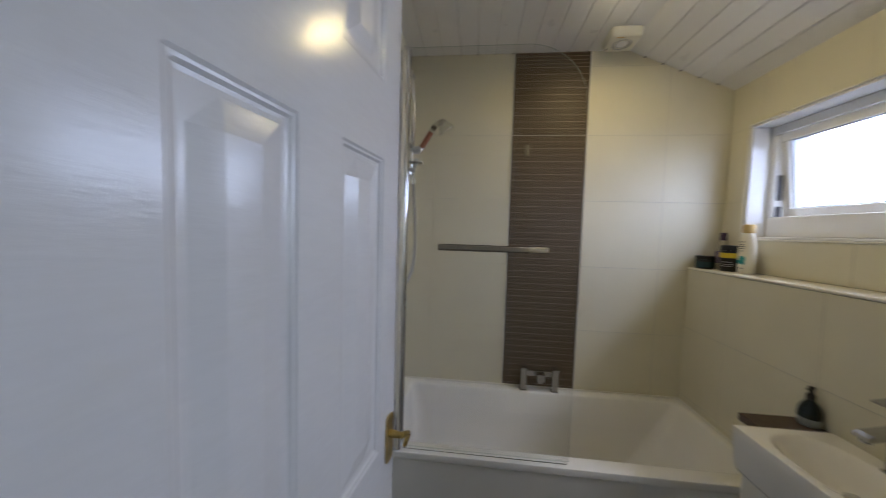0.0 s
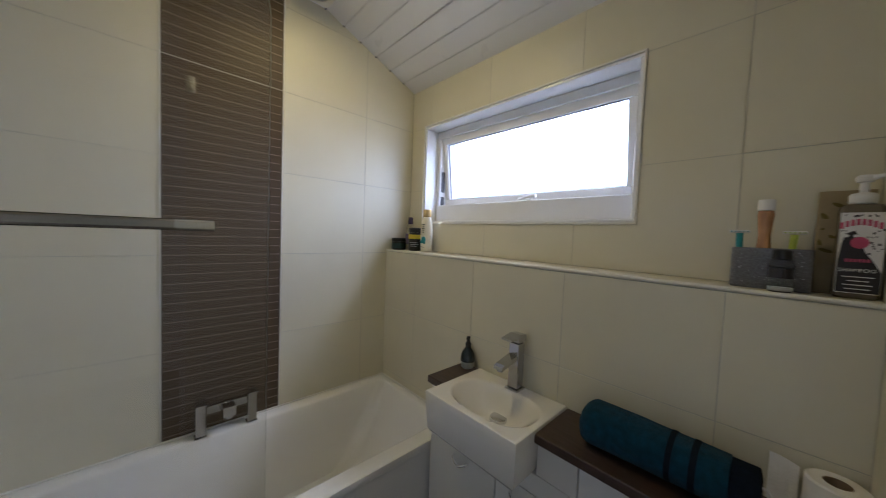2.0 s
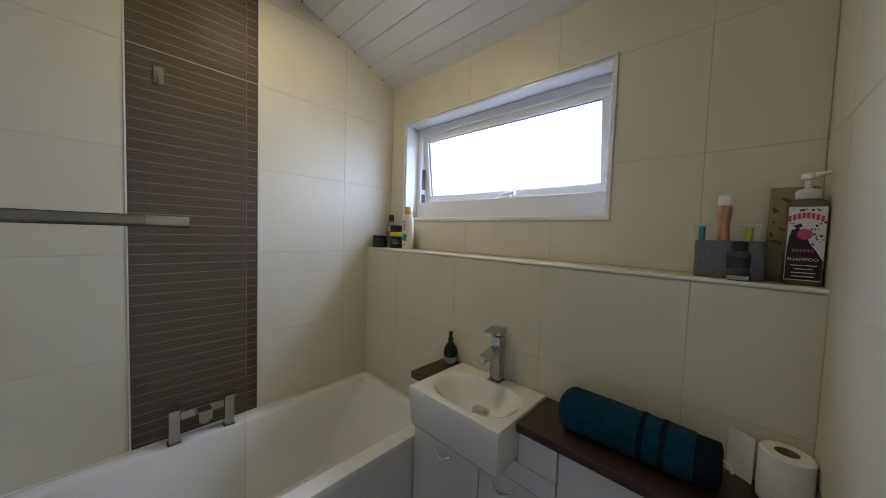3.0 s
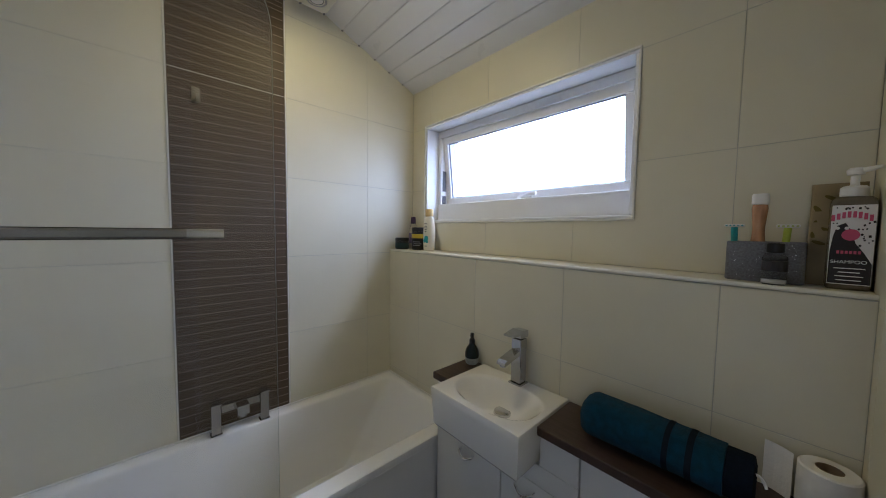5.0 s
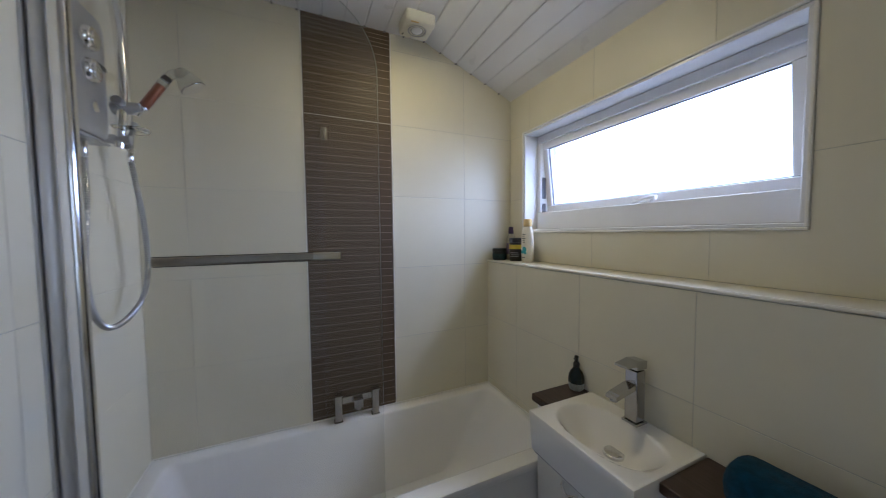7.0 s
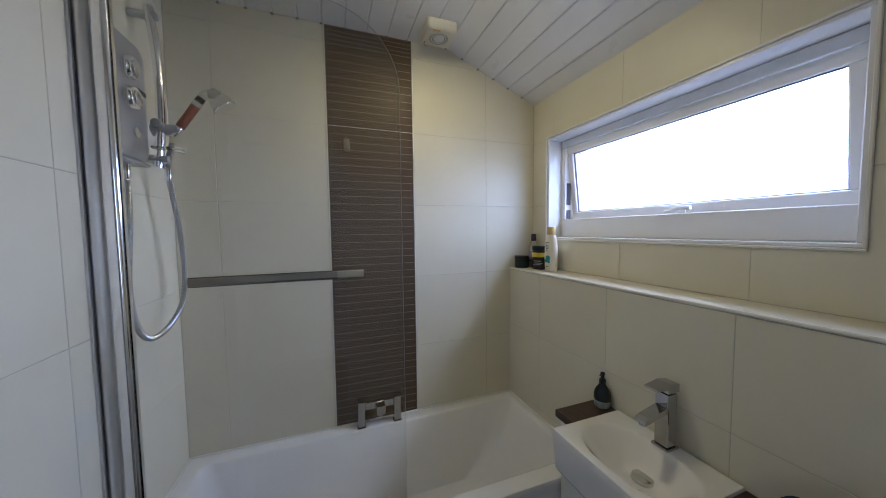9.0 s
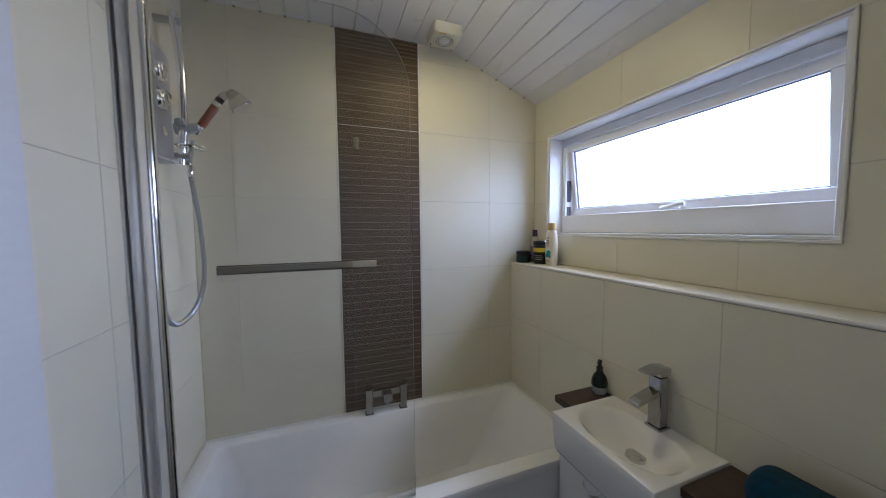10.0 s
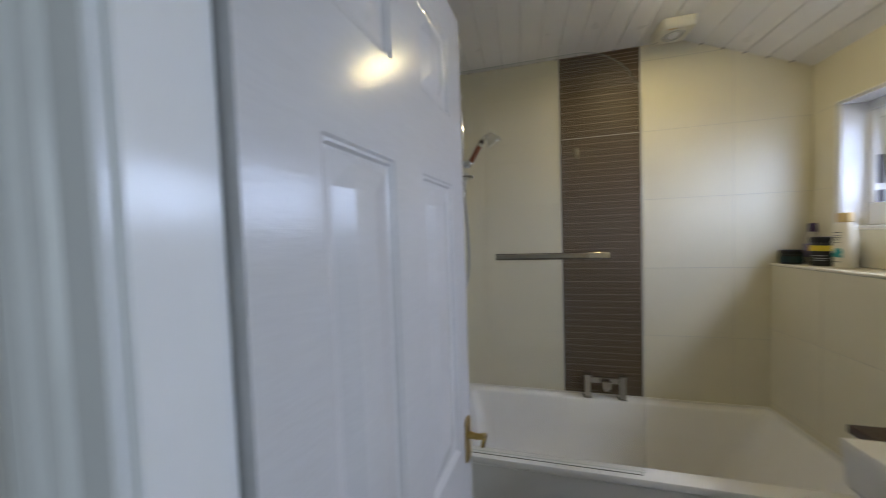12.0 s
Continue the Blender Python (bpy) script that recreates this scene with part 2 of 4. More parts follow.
def lathe(profile, at, sides=32, squash=(1, 1), into=None, turn=0.0):
    """Rings (radius, height) round an upright axis at the place given."""
    bm = into or bmesh.new()
    rings = []
    for r, h in profile:
        ring = []
        for i in range(sides):
            a = 2 * math.pi * i / sides
            px, py = r * math.cos(a) * squash[0], r * math.sin(a) * squash[1]
            ring.append(bm.verts.new((at[0] + px * math.cos(turn) - py * math.sin(turn), at[1] + px * math.sin(turn) + py * math.cos(turn), at[2] + h)))
        rings.append(ring)
    for p, q in zip(rings, rings[1:]):
        for i in range(sides):
            bm.faces.new((p[i], p[(i + 1) % sides], q[(i + 1) % sides], q[i]))
    for ring in (rings[0], rings[-1]):
        bm.faces.new(ring)
    return bm


def spline(points, steps=10):
    pts = [Vector(p) for p in points]
    pts = [2 * pts[0] - pts[1]] + pts + [2 * pts[-1] - pts[-2]]
    out = []
    for i in range(1, len(pts) - 2):
        p0, p1, p2, p3 = pts[i - 1:i + 3]
        for k in range(steps):
            t = k / steps
            out.append(0.5 * (2 * p1 + (p2 - p0) * t + (2 * p0 - 5 * p1 + 4 * p2 - p3) * t * t + (3 * p1 - p0 - 3 * p2 + p3) * t ** 3))
    out.append(pts[-2])
    return out


def tube(points, radius, sides=12, ribs=0.0, into=None):
    bm = into or bmesh.new()
    rings = []
    up = Vector((0.3, 0.2, 1)).normalized()
    n = len(points)
    for i, p in enumerate(points):
        d = (points[min(i + 1, n - 1)] - points[max(i - 1, 0)]).normalized()
        u = d.cross(up)
        u = (u if u.length > 0.05 else d.cross(Vector((1, 0, 0)))).normalized()
        w = d.cross(u).normalized()
        r = radius * (1 + (ribs if i % 2 else -ribs))
        rings.append([bm.verts.new(p + r * (u * math.cos(2 * math.pi * k / sides) + w * math.sin(2 * math.pi * k / sides))) for k in range(sides)])
    for a, b in zip(rings, rings[1:]):
        for k in range(sides):
            bm.faces.new((a[k], a[(k + 1) % sides], b[(k + 1) % sides], b[k]))
    bm.faces.new(rings[0])
    bm.faces.new(rings[-1])
    return bm


def prism(outline, axis, lo, hi, into=None):
    """A flat outline (two coordinates) pulled along an axis."""
    bm = into or bmesh.new()

    def place(p, h):
        return {"x": (h, p[0], p[1]), "y": (p[0], h, p[1]), "z": (p[0], p[1], h)}[axis]
    a = [bm.verts.new(place(p, lo)) for p in outline]
    b = [bm.verts.new(place(p, hi)) for p in outline]
    n = len(outline)
    bm.faces.new(a)
    bm.faces.new(b)
    for i in range(n):
        bm.faces.new((a[i], a[(i + 1) % n], b[(i + 1) % n], b[i]))
    return bm


def rounded(x0, x1, y0, y1, radius, k=6):
    out = []
    for cx, cy, a0 in ((x1 - radius, y1 - radius, 0), (x0 + radius, y1 - radius, 90), (x0 + radius, y0 + radius, 180), (x1 - radius, y0 + radius, 270)):
        for i in range(k + 1):
            a = radians(a0 + 90 * i / k)
            out.append((cx + radius * math.cos(a), cy + radius * math.sin(a)))
    return out


def loft(rings, into=None, cap_first=False, cap_last=True):
    bm = into or bmesh.new()
    vs = [[bm.verts.new(p) for p in ring] for ring in rings]
    n = len(vs[0])
    for a, b in zip(vs, vs[1:]):
        for i in range(n):
            bm.faces.new((a[i], a[(i + 1) % n], b[(i + 1) % n], b[i]))
    if cap_first:
        bm.faces.new(vs[0])
    if cap_last:
        bm.faces.new(vs[-1])
    return bm


# ---- the rooms: floors, walls, ceiling ----
LEFT, LEDGE, UPPER, LEDGE_Z = -1.70, 0.0, 0.176, 1.361
LEFT_F, STEP = -1.622, -0.689
NEAR, NEAR_OUT = -1.842, -1.905
CEIL, BREAK = 2.617, -0.42
DOOR_L, DOOR_R, DOOR_TOP = -1.551, -0.976, 2.14
WIN = (-1.326, -0.136, 1.537, 2.134)
EAVES = 2.378

solid("floor", box(LEFT - 0.1, UPPER + 0.3, NEAR, 0.12, FLOOR - 0.12, FLOOR), FLOORING, "plain grey vinyl bathroom floor", "floor", "structure")
solid("floor_landing", box(-2.6, 0.5, -3.6, NEAR, FLOOR - 0.12, FLOOR - 0.002), CARPET, "grey carpet on the landing", "floor", "structure")
wall_back = solid("wall_back", box(LEFT - 0.1, UPPER + 0.3, 0.0013, 0.12, FLOOR, 2.75), GROUT, "bathroom wall with cream tiles and a brown strip", "wall", "structure")
bm = box(LEFT - 0.11, LEFT - 0.0013, STEP + 0.0013, 0.002, FLOOR, 2.75)
box(LEFT - 0.11, LEFT_F - 0.0013, NEAR, STEP, FLOOR, 2.75, into=bm)
wall_left = solid("wall_left", bm, GROUT, "bathroom wall with large cream tiles", "wall", "structure")
wall_ledge = solid("wall_ledge", box(LEDGE + 0.0013, UPPER - 0.001, NEAR, 0.002, FLOOR, LEDGE_Z - 0.012), GROUT, "boxed-in low wall with cream tiles below a ledge", "wall", "structure")
bm = bmesh.new()
OUT = 0.50
y0, y1, z0, z1 = WIN
box(UPPER + 0.0013, OUT, NEAR, y0 - 0.002, FLOOR, 2.75, into=bm)
box(UPPER + 0.0013, OUT, y1 + 0.002, 0.002, FLOOR, 2.75, into=bm)
box(UPPER + 0.0013, OUT, y0 - 0.002, y1 + 0.002, FLOOR, z0 - 0.002, into=bm)
box(UPPER + 0.0013, OUT, y0 - 0.002, y1 + 0.002, z1 + 0.002, 2.75, into=bm)
wall_window = solid("wall_window", bm, GROUT, "cream-tiled outer wall round a wide window", "wall", "structure")
bm = bmesh.new()
box(LEFT - 0.9, DOOR_L - 0.002, NEAR_OUT, NEAR - 0.0013, FLOOR, 2.75, into=bm)
box(DOOR_R + 0.002, OUT, NEAR_OUT, NEAR - 0.0013, FLOOR, 2.75, into=bm)
box(DOOR_L - 0.002, DOOR_R + 0.002, NEAR_OUT, NEAR - 0.0013, DOOR_TOP + 0.002, 2.75, into=bm)
wall_door = solid("wall_door", bm, PLASTER, "partition wall with the bathroom doorway", "wall", "structure")
# the landing, plain and closed but for its window
bm = bmesh.new()
box(-2.6, -0.50, -3.6, -3.48, FLOOR, 2.6, into=bm)
box(0.40, 0.5, -3.6, -3.48, FLOOR, 2.6, into=bm)
box(-0.50, 0.40, -3.6, -3.48, FLOOR, 1.0, into=bm)
box(-0.50, 0.40, -3.6, -3.48, 2.2, 2.6, into=bm)
solid("wall_landing_end", bm, PLASTER, "plain painted landing wall with a window opening", "wall", "structure")
solid("wall_landing_west", box(-2.7, -2.6, -3.6, NEAR_OUT, FLOOR, 2.6), PLASTER, "plain painted landing wall", "wall", "structure")
solid("wall_landing_east", box(0.5, 0.6, -3.6, NEAR_OUT, FLOOR, 2.6), PLASTER, "plain painted landing wall", "wall", "structure")
solid("ceiling_landing", box(-2.7, 0.6, -3.6, NEAR_OUT, 2.6, 2.7), PLASTER, "plain painted landing ceiling", "ceiling", "structure")

# ceiling of boards running from the door to the bath, its last part sloping down to the window wall
SLOPE = (EAVES - CEIL) / (UPPER - BREAK)
bm = bmesh.new()
edges = [LEFT - 0.01]
while edges[-1] < BREAK - 0.03:
    edges.append(edges[-1] + 0.1065)
edges[-1] = BREAK
n_flat = len(edges) - 1
run = math.hypot(UPPER - BREAK, EAVES - CEIL)
steps = 6
edges += [BREAK + (UPPER + 0.008 - BREAK) * i / steps for i in range(1, steps + 1)]
for i, (a, b) in enumerate(zip(edges, edges[1:])):
    za = CEIL if i < n_flat else CEIL + SLOPE * (a - BREAK)
    zb = CEIL if i < n_flat else CEIL + SLOPE * (b - BREAK)
    g, d = 0.0045, 0.006
    # board with a shallow groove at one side and soft shoulders
    prism([(a + 0.001, za + 0.012), (a + 0.001, za + d), (a + g, za + d + SLOPE * 0), (a + g + 0.004, za), (b - 0.004, zb), (b, zb + 0.004), (b, zb + 0.012)],
          "y", NEAR + 0.001, -0.001, into=bm)
ceiling = solid("ceiling", bm, PVC, "white plastic tongue-and-groove ceiling boards", "ceiling", "structure")
bm = bmesh.new()
prism([(LEFT - 0.1, CEIL + 0.0125), (BREAK, CEIL + 0.0125), (OUT, CEIL + 0.0125 + SLOPE * (OUT - BREAK)), (OUT, 2.85), (LEFT - 0.1, 2.85)], "y", NEAR_OUT, 0.12, into=bm)
solid("ceiling_backing", bm, PLASTER, "hidden deck above the ceiling boards", "ceiling", "structure")
for i, a in enumerate(edges[1:-1]):
    za = CEIL if i + 1 <= n_flat else CEIL + SLOPE * (a - BREAK)
    c = thing("ceiling_clip", (a, -0.004, za), "small grey board clip at the wall end", "clip", group="ceiling board clips")
    part("clip_body", box(a - 0.005, a + 0.005, -0.012, -0.0005, za - 0.007, za - 0.001, 0.0015, 1), CLIP, c)

# ---- doorway: lining, architrave, door ----
lining = thing("door_frame_1", (DOOR_L, NEAR, FLOOR), "white gloss door lining and moulded architrave", "door frame", kind="structure")
part("jamb", box(DOOR_L - 0.02, DOOR_L, NEAR_OUT - 0.004, NEAR + 0.004, FLOOR, DOOR_TOP, 0.002, 1), GLOSS_V, lining)
part("jamb", box(DOOR_R, DOOR_R + 0.025, NEAR_OUT - 0.004, NEAR + 0.004, FLOOR, DOOR_TOP, 0.002, 1), GLOSS_V, lining)
part("head", box(DOOR_L - 0.02, DOOR_R + 0.025, NEAR_OUT - 0.004, NEAR + 0.004, DOOR_TOP + 0.001, DOOR_TOP + 0.025, 0.002, 1), GLOSS_V, lining)


def architrave(flip, x):
    """Moulded section, from the opening outwards."""
    sec = [(0.0, 0.0), (0.0, 0.010), (0.003, 0.013), (0.030, 0.014), (0.034, 0.011), (0.038, 0.011), (0.043, 0.017), (0.050, 0.019), (0.056, 0.016),
           (0.060, 0.011), (0.066, 0.011), (0.072, 0.018), (0.085, 0.021), (0.095, 0.018), (0.098, 0.0)]
    return prism([(x + flip * p, NEAR_OUT - q) for p, q in sec], "z", FLOOR, DOOR_TOP + 0.09)


part("architrave", architrave(-1, DOOR_L - 0.006), GLOSS_V, lining)
part("architrave", architrave(1, DOOR_R + 0.010), GLOSS_V, lining)
part("architrave_head", box(DOOR_L - 0.004, DOOR_R + 0.008, NEAR_OUT - 0.018, NEAR_OUT - 0.0045, DOOR_TOP + 0.012, DOOR_TOP + 0.09, 0.004, 2), GLOSS_V, lining)

DOOR_W, DOOR_H = 0.624, 2.045
HINGE = Vector((-1.540, -1.832, FLOOR + 0.006))
LATCH = Vector((-1.455, -1.214, FLOOR + 0.006))
along = (LATCH - HINGE).normalized()
door = new("door_1")
ORIGIN[door] = Vector((0, 0, 0))
tagged(door, "white gloss six-panel moulded door standing open", "door", kind="structure")
# local frame: x along the leaf from the hinge, y away from the room's middle, z up
door.matrix_world = Matrix.Translation(HINGE) @ Matrix(((along.x, -along.y, 0, 0), (along.y, along.x, 0, 0), (0, 0, 1, 0), (0, 0, 0, 1)))
PANELS = []
for s0, s1 in ((0.099, 0.266), (0.372, 0.539)):
    for h0, h1 in ((0.20, 0.78), (0.925, 1.60), (1.762, 1.955)):
        PANELS.append((s0, s1, h0, h1))
STEPS = ((0.0, 0.0), (0.004, 0.003), (0.008, 0.0035), (0.012, 0.0075), (0.017, 0.0085), (0.024, 0.0085), (0.060, 0.0015))


def panel_depth(s, h):
    for s0, s1, h0, h1 in PANELS:
        d = min(s - s0, s1 - s, h - h0, h1 - h)
        if d > -1e-6:
            for (d0, q0), (d1, q1) in zip(STEPS, STEPS[1:]):
                if d <= d1:
                    return q0 + (q1 - q0) * (d - d0) / (d1 - d0)
            return STEPS[-1][1]
    return 0.0


def door_leaf():
    ss, hs = {0.0, DOOR_W}, {0.0, DOOR_H}
    for s0, s1, h0, h1 in PANELS:
        for d, _ in STEPS:
            ss |= {round(s0 + d, 4), round(s1 - d, 4)}
            hs |= {round(h0 + d, 4), round(h1 - d, 4)}
    ss, hs = sorted(ss), sorted(hs)
    bm = bmesh.new()
    front = [[bm.verts.new((s, panel_depth(s, h), h)) for h in hs] for s in ss]
    back = [[bm.verts.new((s, 0.036, h)) for h in (hs[0], hs[-1])] for s in (ss[0], ss[-1])]
    for i in range(len(ss) - 1):
        for j in range(len(hs) - 1):
            bm.faces.new((front[i][j], front[i + 1][j], front[i + 1][j + 1], front[i][j + 1]))
    bm.faces.new((back[0][0], back[0][1], back[1][1], back[1][0]))
    bm.faces.new([front[0][j] for j in range(len(hs))] + [back[0][1], back[0][0]])
    bm.faces.new([front[-1][j] for j in range(len(hs))] + [back[1][1], back[1][0]])
    bm.faces.new([front[i][0] for i in range(len(ss))] + [back[1][0], back[0][0]])
    bm.faces.new([front[i][-1] for i in range(len(ss))] + [back[1][1], back[0][1]])
    return bm


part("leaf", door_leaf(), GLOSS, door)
HZ = 0.925
bm = prism(rounded(-0.02, 0.02, -0.06, 0.06, 0.012, 3), "y", -0.004, -0.0005)
bmesh.ops.translate(bm, verts=bm.verts[:], vec=(DOOR_W - 0.03, 0, HZ))
part("latch_plate", bm, BRASS, door, "worn brass back plate")
bm = rod((DOOR_W - 0.03, -0.004, HZ + 0.012), (DOOR_W - 0.03, -0.034, HZ + 0.012), 0.010, 0.007, 16, 0.001)
rod((DOOR_W - 0.03, -0.034, HZ + 0.012), (DOOR_W + 0.008, -0.040, HZ - 0.004), 0.008, 0.006, 12, 0.001, into=bm)
rod((DOOR_W + 0.004, -0.040, HZ - 0.004), (DOOR_W - 0.004, -0.034, HZ - 0.034), 0.007, 0.005, 12, 0.001, into=bm)
part("latch_handle", bm, BRASS, door, "worn brass thumb-turn handle", smooth=True)
for h in (0.22, 1.02, 1.80):
    part("hinge", rod((-0.004, -0.003, h), (-0.004, -0.003, h + 0.075), 0.005, sides=12, bevel=0.001), BRASS, door)

# ---- window ----
win = thing("window_1", (UPPER, (WIN[0] + WIN[1]) / 2, WIN[2]), "white upvc top-hung window ajar with obscure glass", "window", kind="structure")
y0, y1, z0, z1 = WIN
t = 0.012
for nm, (a, b, c, d) in (("reveal", (y0, y1, z1 - t, z1)), ("window_sill", (y0, y1, z0, z0 + t)), ("reveal", (y0, y0 + t, z0 + t + 0.001, z1 - t - 0.001)), ("reveal", (y1 - t, y1, z0 + t + 0.001, z1 - t - 0.001))):
    part(nm, box(UPPER + 0.002, 0.345, a, b, c, d, 0.002, 1), UPVC, win)
# tile trim round the opening
for a, b, c, d in ((y0 - 0.008, y1 + 0.008, z1, z1 + 0.008), (y0 - 0.008, y1 + 0.008, z0 - 0.008, z0), (y0 - 0.008, y0, z0 + 0.0005, z1 - 0.0005), (y1, y1 + 0.008, z0 + 0.0005, z1 - 0.0005)):
    part("tile_trim", box(UPPER - 0.006, UPPER + 0.004, a, b, c, d, 0.002, 2), TRIM, win)
FX0, FX1 = 0.272, 0.340
fy0, fy1, fz0, fz1 = y0 + t, y1 - t, z0 + t, z1 - t
fw = 0.030
part("window_frame", box(FX0, FX1, fy0 + 0.001, fy1 - 0.001, fz1 - 0.045, fz1 - 0.001, 0.004, 2), UPVC, win)
part("window_frame", box(FX0, FX1, fy0 + 0.001, fy1 - 0.001, fz0 + 0.001, fz0 + 0.104, 0.004, 2), UPVC, win)
part("window_frame", box(FX0, FX1, fy0 + 0.001, fy0 + fw, fz0 + 0.1045, fz1 - 0.0455, 0.004, 2), UPVC, win)
part("window_frame", box(FX0, FX1, fy1 - fw, fy1 - 0.001, fz0 + 0.1045, fz1 - 0.0455, 0.004, 2), UPVC, win)
# the sash hangs from its top edge and is pushed out a little at the bottom
SY0, SY1, SZ0, SZ1 = fy0 + fw - 0.010, fy1 - fw + 0.010, fz0 + 0.098, fz1 - 0.038
swing = Matrix.Translation((FX0 + 0.022, 0, SZ1)) @ Matrix.Rotation(radians(-7.0), 4, "Y") @ Matrix.Translation((-(FX0 + 0.022), 0, -SZ1))


def swung(bm):
    bmesh.ops.transform(bm, matrix=swing, verts=bm.verts[:])
    return bm


sw = 0.046
sx0, sx1 = FX0 + 0.012, FX0 + 0.062
sash = part("sash", swung(box(sx0, sx1, SY0, SY1, SZ1 - sw, SZ1, 0.004, 2)), UPVC, win)
for a, b, c, d in ((SY0, SY1, SZ0, SZ0 + sw), (SY0, SY0 + sw, SZ0 + sw + 0.0005, SZ1 - sw - 0.0005), (SY1 - sw, SY1, SZ0 + sw + 0.0005, SZ1 - sw - 0.0005)):
    part("sash_rail", swung(box(sx0, sx1, a, b, c, d, 0.004, 2)), UPVC, sash)
for a, b, c, d in ((SY0 + sw, SY1 - sw, SZ1 - sw - 0.004, SZ1 - sw - 0.0006), (SY0 + sw, SY1 - sw, SZ0 + sw + 0.0006, SZ0 + sw + 0.004),
                   (SY0 + sw + 0.0006, SY0 + sw + 0.004, SZ0 + sw + 0.0045, SZ1 - sw - 0.0045), (SY1 - sw - 0.004, SY1 - sw - 0.0006, SZ0 + sw + 0.0045, SZ1 - sw - 0.0045)):
    part("gasket", swung(box(sx0 + 0.012, sx0 + 0.020, a, b, c, d)), GASKET, sash)
pane = part("pane", swung(box(sx0 + 0.020, sx0 + 0.026, SY0 + sw + 0.001, SY1 - sw - 0.001, SZ0 + sw + 0.001, SZ1 - sw - 0.001)), OBSCURE, win, "obscure patterned glass pane")
pane.visible_shadow = False
hy = -0.79
bm = swung(box(sx0 - 0.012, sx0 - 0.0005, hy - 0.030, hy + 0.055, SZ0 + 0.004, SZ0 + 0.030, 0.005, 2))
hnd = part("handle", bm, WHITE, win)
bm = tube(spline([(sx0 - 0.014, hy + 0.050, SZ0 + 0.014), (sx0 - 0.026, hy + 0.010, SZ0 + 0.022), (sx0 - 0.034, hy - 0.030, SZ0 + 0.030), (sx0 - 0.034, hy - 0.066, SZ0 + 0.031)], 5), 0.009, 12)
part("handle_lever", swung(bm), WHITE, hnd, smooth=True)
bm = bmesh.new()
for i in range(2):
    box(FX0 + 0.012, FX0 + 0.040, fy1 - fw - 0.004, fy1 - fw - 0.0015, fz0 + 0.07 + 0.12 * i, fz0 + 0.16 + 0.16 * i, into=bm)
part("stay", bm, GASKET, win)

# ---- outside ----
solid("ground", box(-400, 400, -400, 400, -3.1, -3.0), GRASS, "lawn behind the house", "ground", "structure")
hedge_bm = bmesh.new()
rng = random.Random(4)
for i in range(1500):
    c = Vector((4.2 + rng.uniform(-0.5, 0.5), rng.uniform(-6, 8), rng.uniform(-3.0, 1.6) + 0.5 * math.sin(i)))
    a = rng.uniform(0.05, 0.14)
    q = Euler((rng.uniform(0, 6), rng.uniform(0, 6), rng.uniform(0, 6))).to_matrix()
    vs = [hedge_bm.verts.new(c + q @ Vector(p)) for p in ((-a, 0, 0), (0, -a * 0.5, 0), (a, 0, 0.02), (0, a * 0.5, 0))]
    hedge_bm.faces.new(vs)
solid("hedge", hedge_bm, HEDGE, "leafy green hedge beyond the window", "hedge", "stuff")

# ---- bath ----
RIM, BATH_F, BATH_R = 0.560, -0.692, 0.0
bath = thing("bath", (-0.85, -0.35, FLOOR), "white acrylic bath with a square rim and panel", "bath")


def bath_ring(inset_l, inset_r, inset_f, inset_b, radius, z):
    return [(x, y, z) for x, y in rounded(LEFT + 0.002 + inset_l, BATH_R - 0.002 - inset_r, BATH_F + inset_f, -0.002 - inset_b, radius, 8)]


rings = [bath_ring(0.0, 0.0, 0.0, 0.0, 0.004, RIM - 0.030), bath_ring(0.0, 0.0, 0.0, 0.0, 0.004, RIM - 0.0065), bath_ring(0.002, 0.002, 0.002, 0.002, 0.005, RIM - 0.002),
         bath_ring(0.0065, 0.0065, 0.0065, 0.0065, 0.008, RIM), bath_ring(0.060, 0.034, 0.070, 0.058, 0.034, RIM), bath_ring(0.066, 0.040, 0.076, 0.064, 0.036, RIM - 0.003),
         bath_ring(0.072, 0.046, 0.082, 0.070, 0.040, RIM - 0.012), bath_ring(0.095, 0.135, 0.098, 0.086, 0.075, RIM - 0.18), bath_ring(0.130, 0.230, 0.120, 0.105, 0.090, RIM - 0.34),
         bath_ring(0.165, 0.300, 0.150, 0.135, 0.090, RIM - 0.385), bath_ring(0.240, 0.380, 0.220, 0.200, 0.080, RIM - 0.400)]
part("tub", loft(rings), ACRYLIC, bath, smooth=True)
part("bath_panel", box(LEFT_F + 0.004, -0.18, BATH_F + 0.007, BATH_F + 0.025, FLOOR, RIM - 0.0365, 0.003, 2), ACRYLIC, bath)
part("sealant", box(LEFT + 0.003, -0.003, -0.008, -0.0012, RIM - 0.001, RIM + 0.007, 0.003, 2), TRIM, bath)
part("sealant", box(LEFT + 0.0012, LEFT + 0.008, BATH_F + 0.02, -0.009, RIM - 0.001, RIM + 0.007, 0.003, 2), TRIM, bath)
part("sealant", box(-0.008, -0.0012, BATH_F + 0.02, -0.009, RIM - 0.001, RIM + 0.007, 0.003, 2), TRIM, bath)

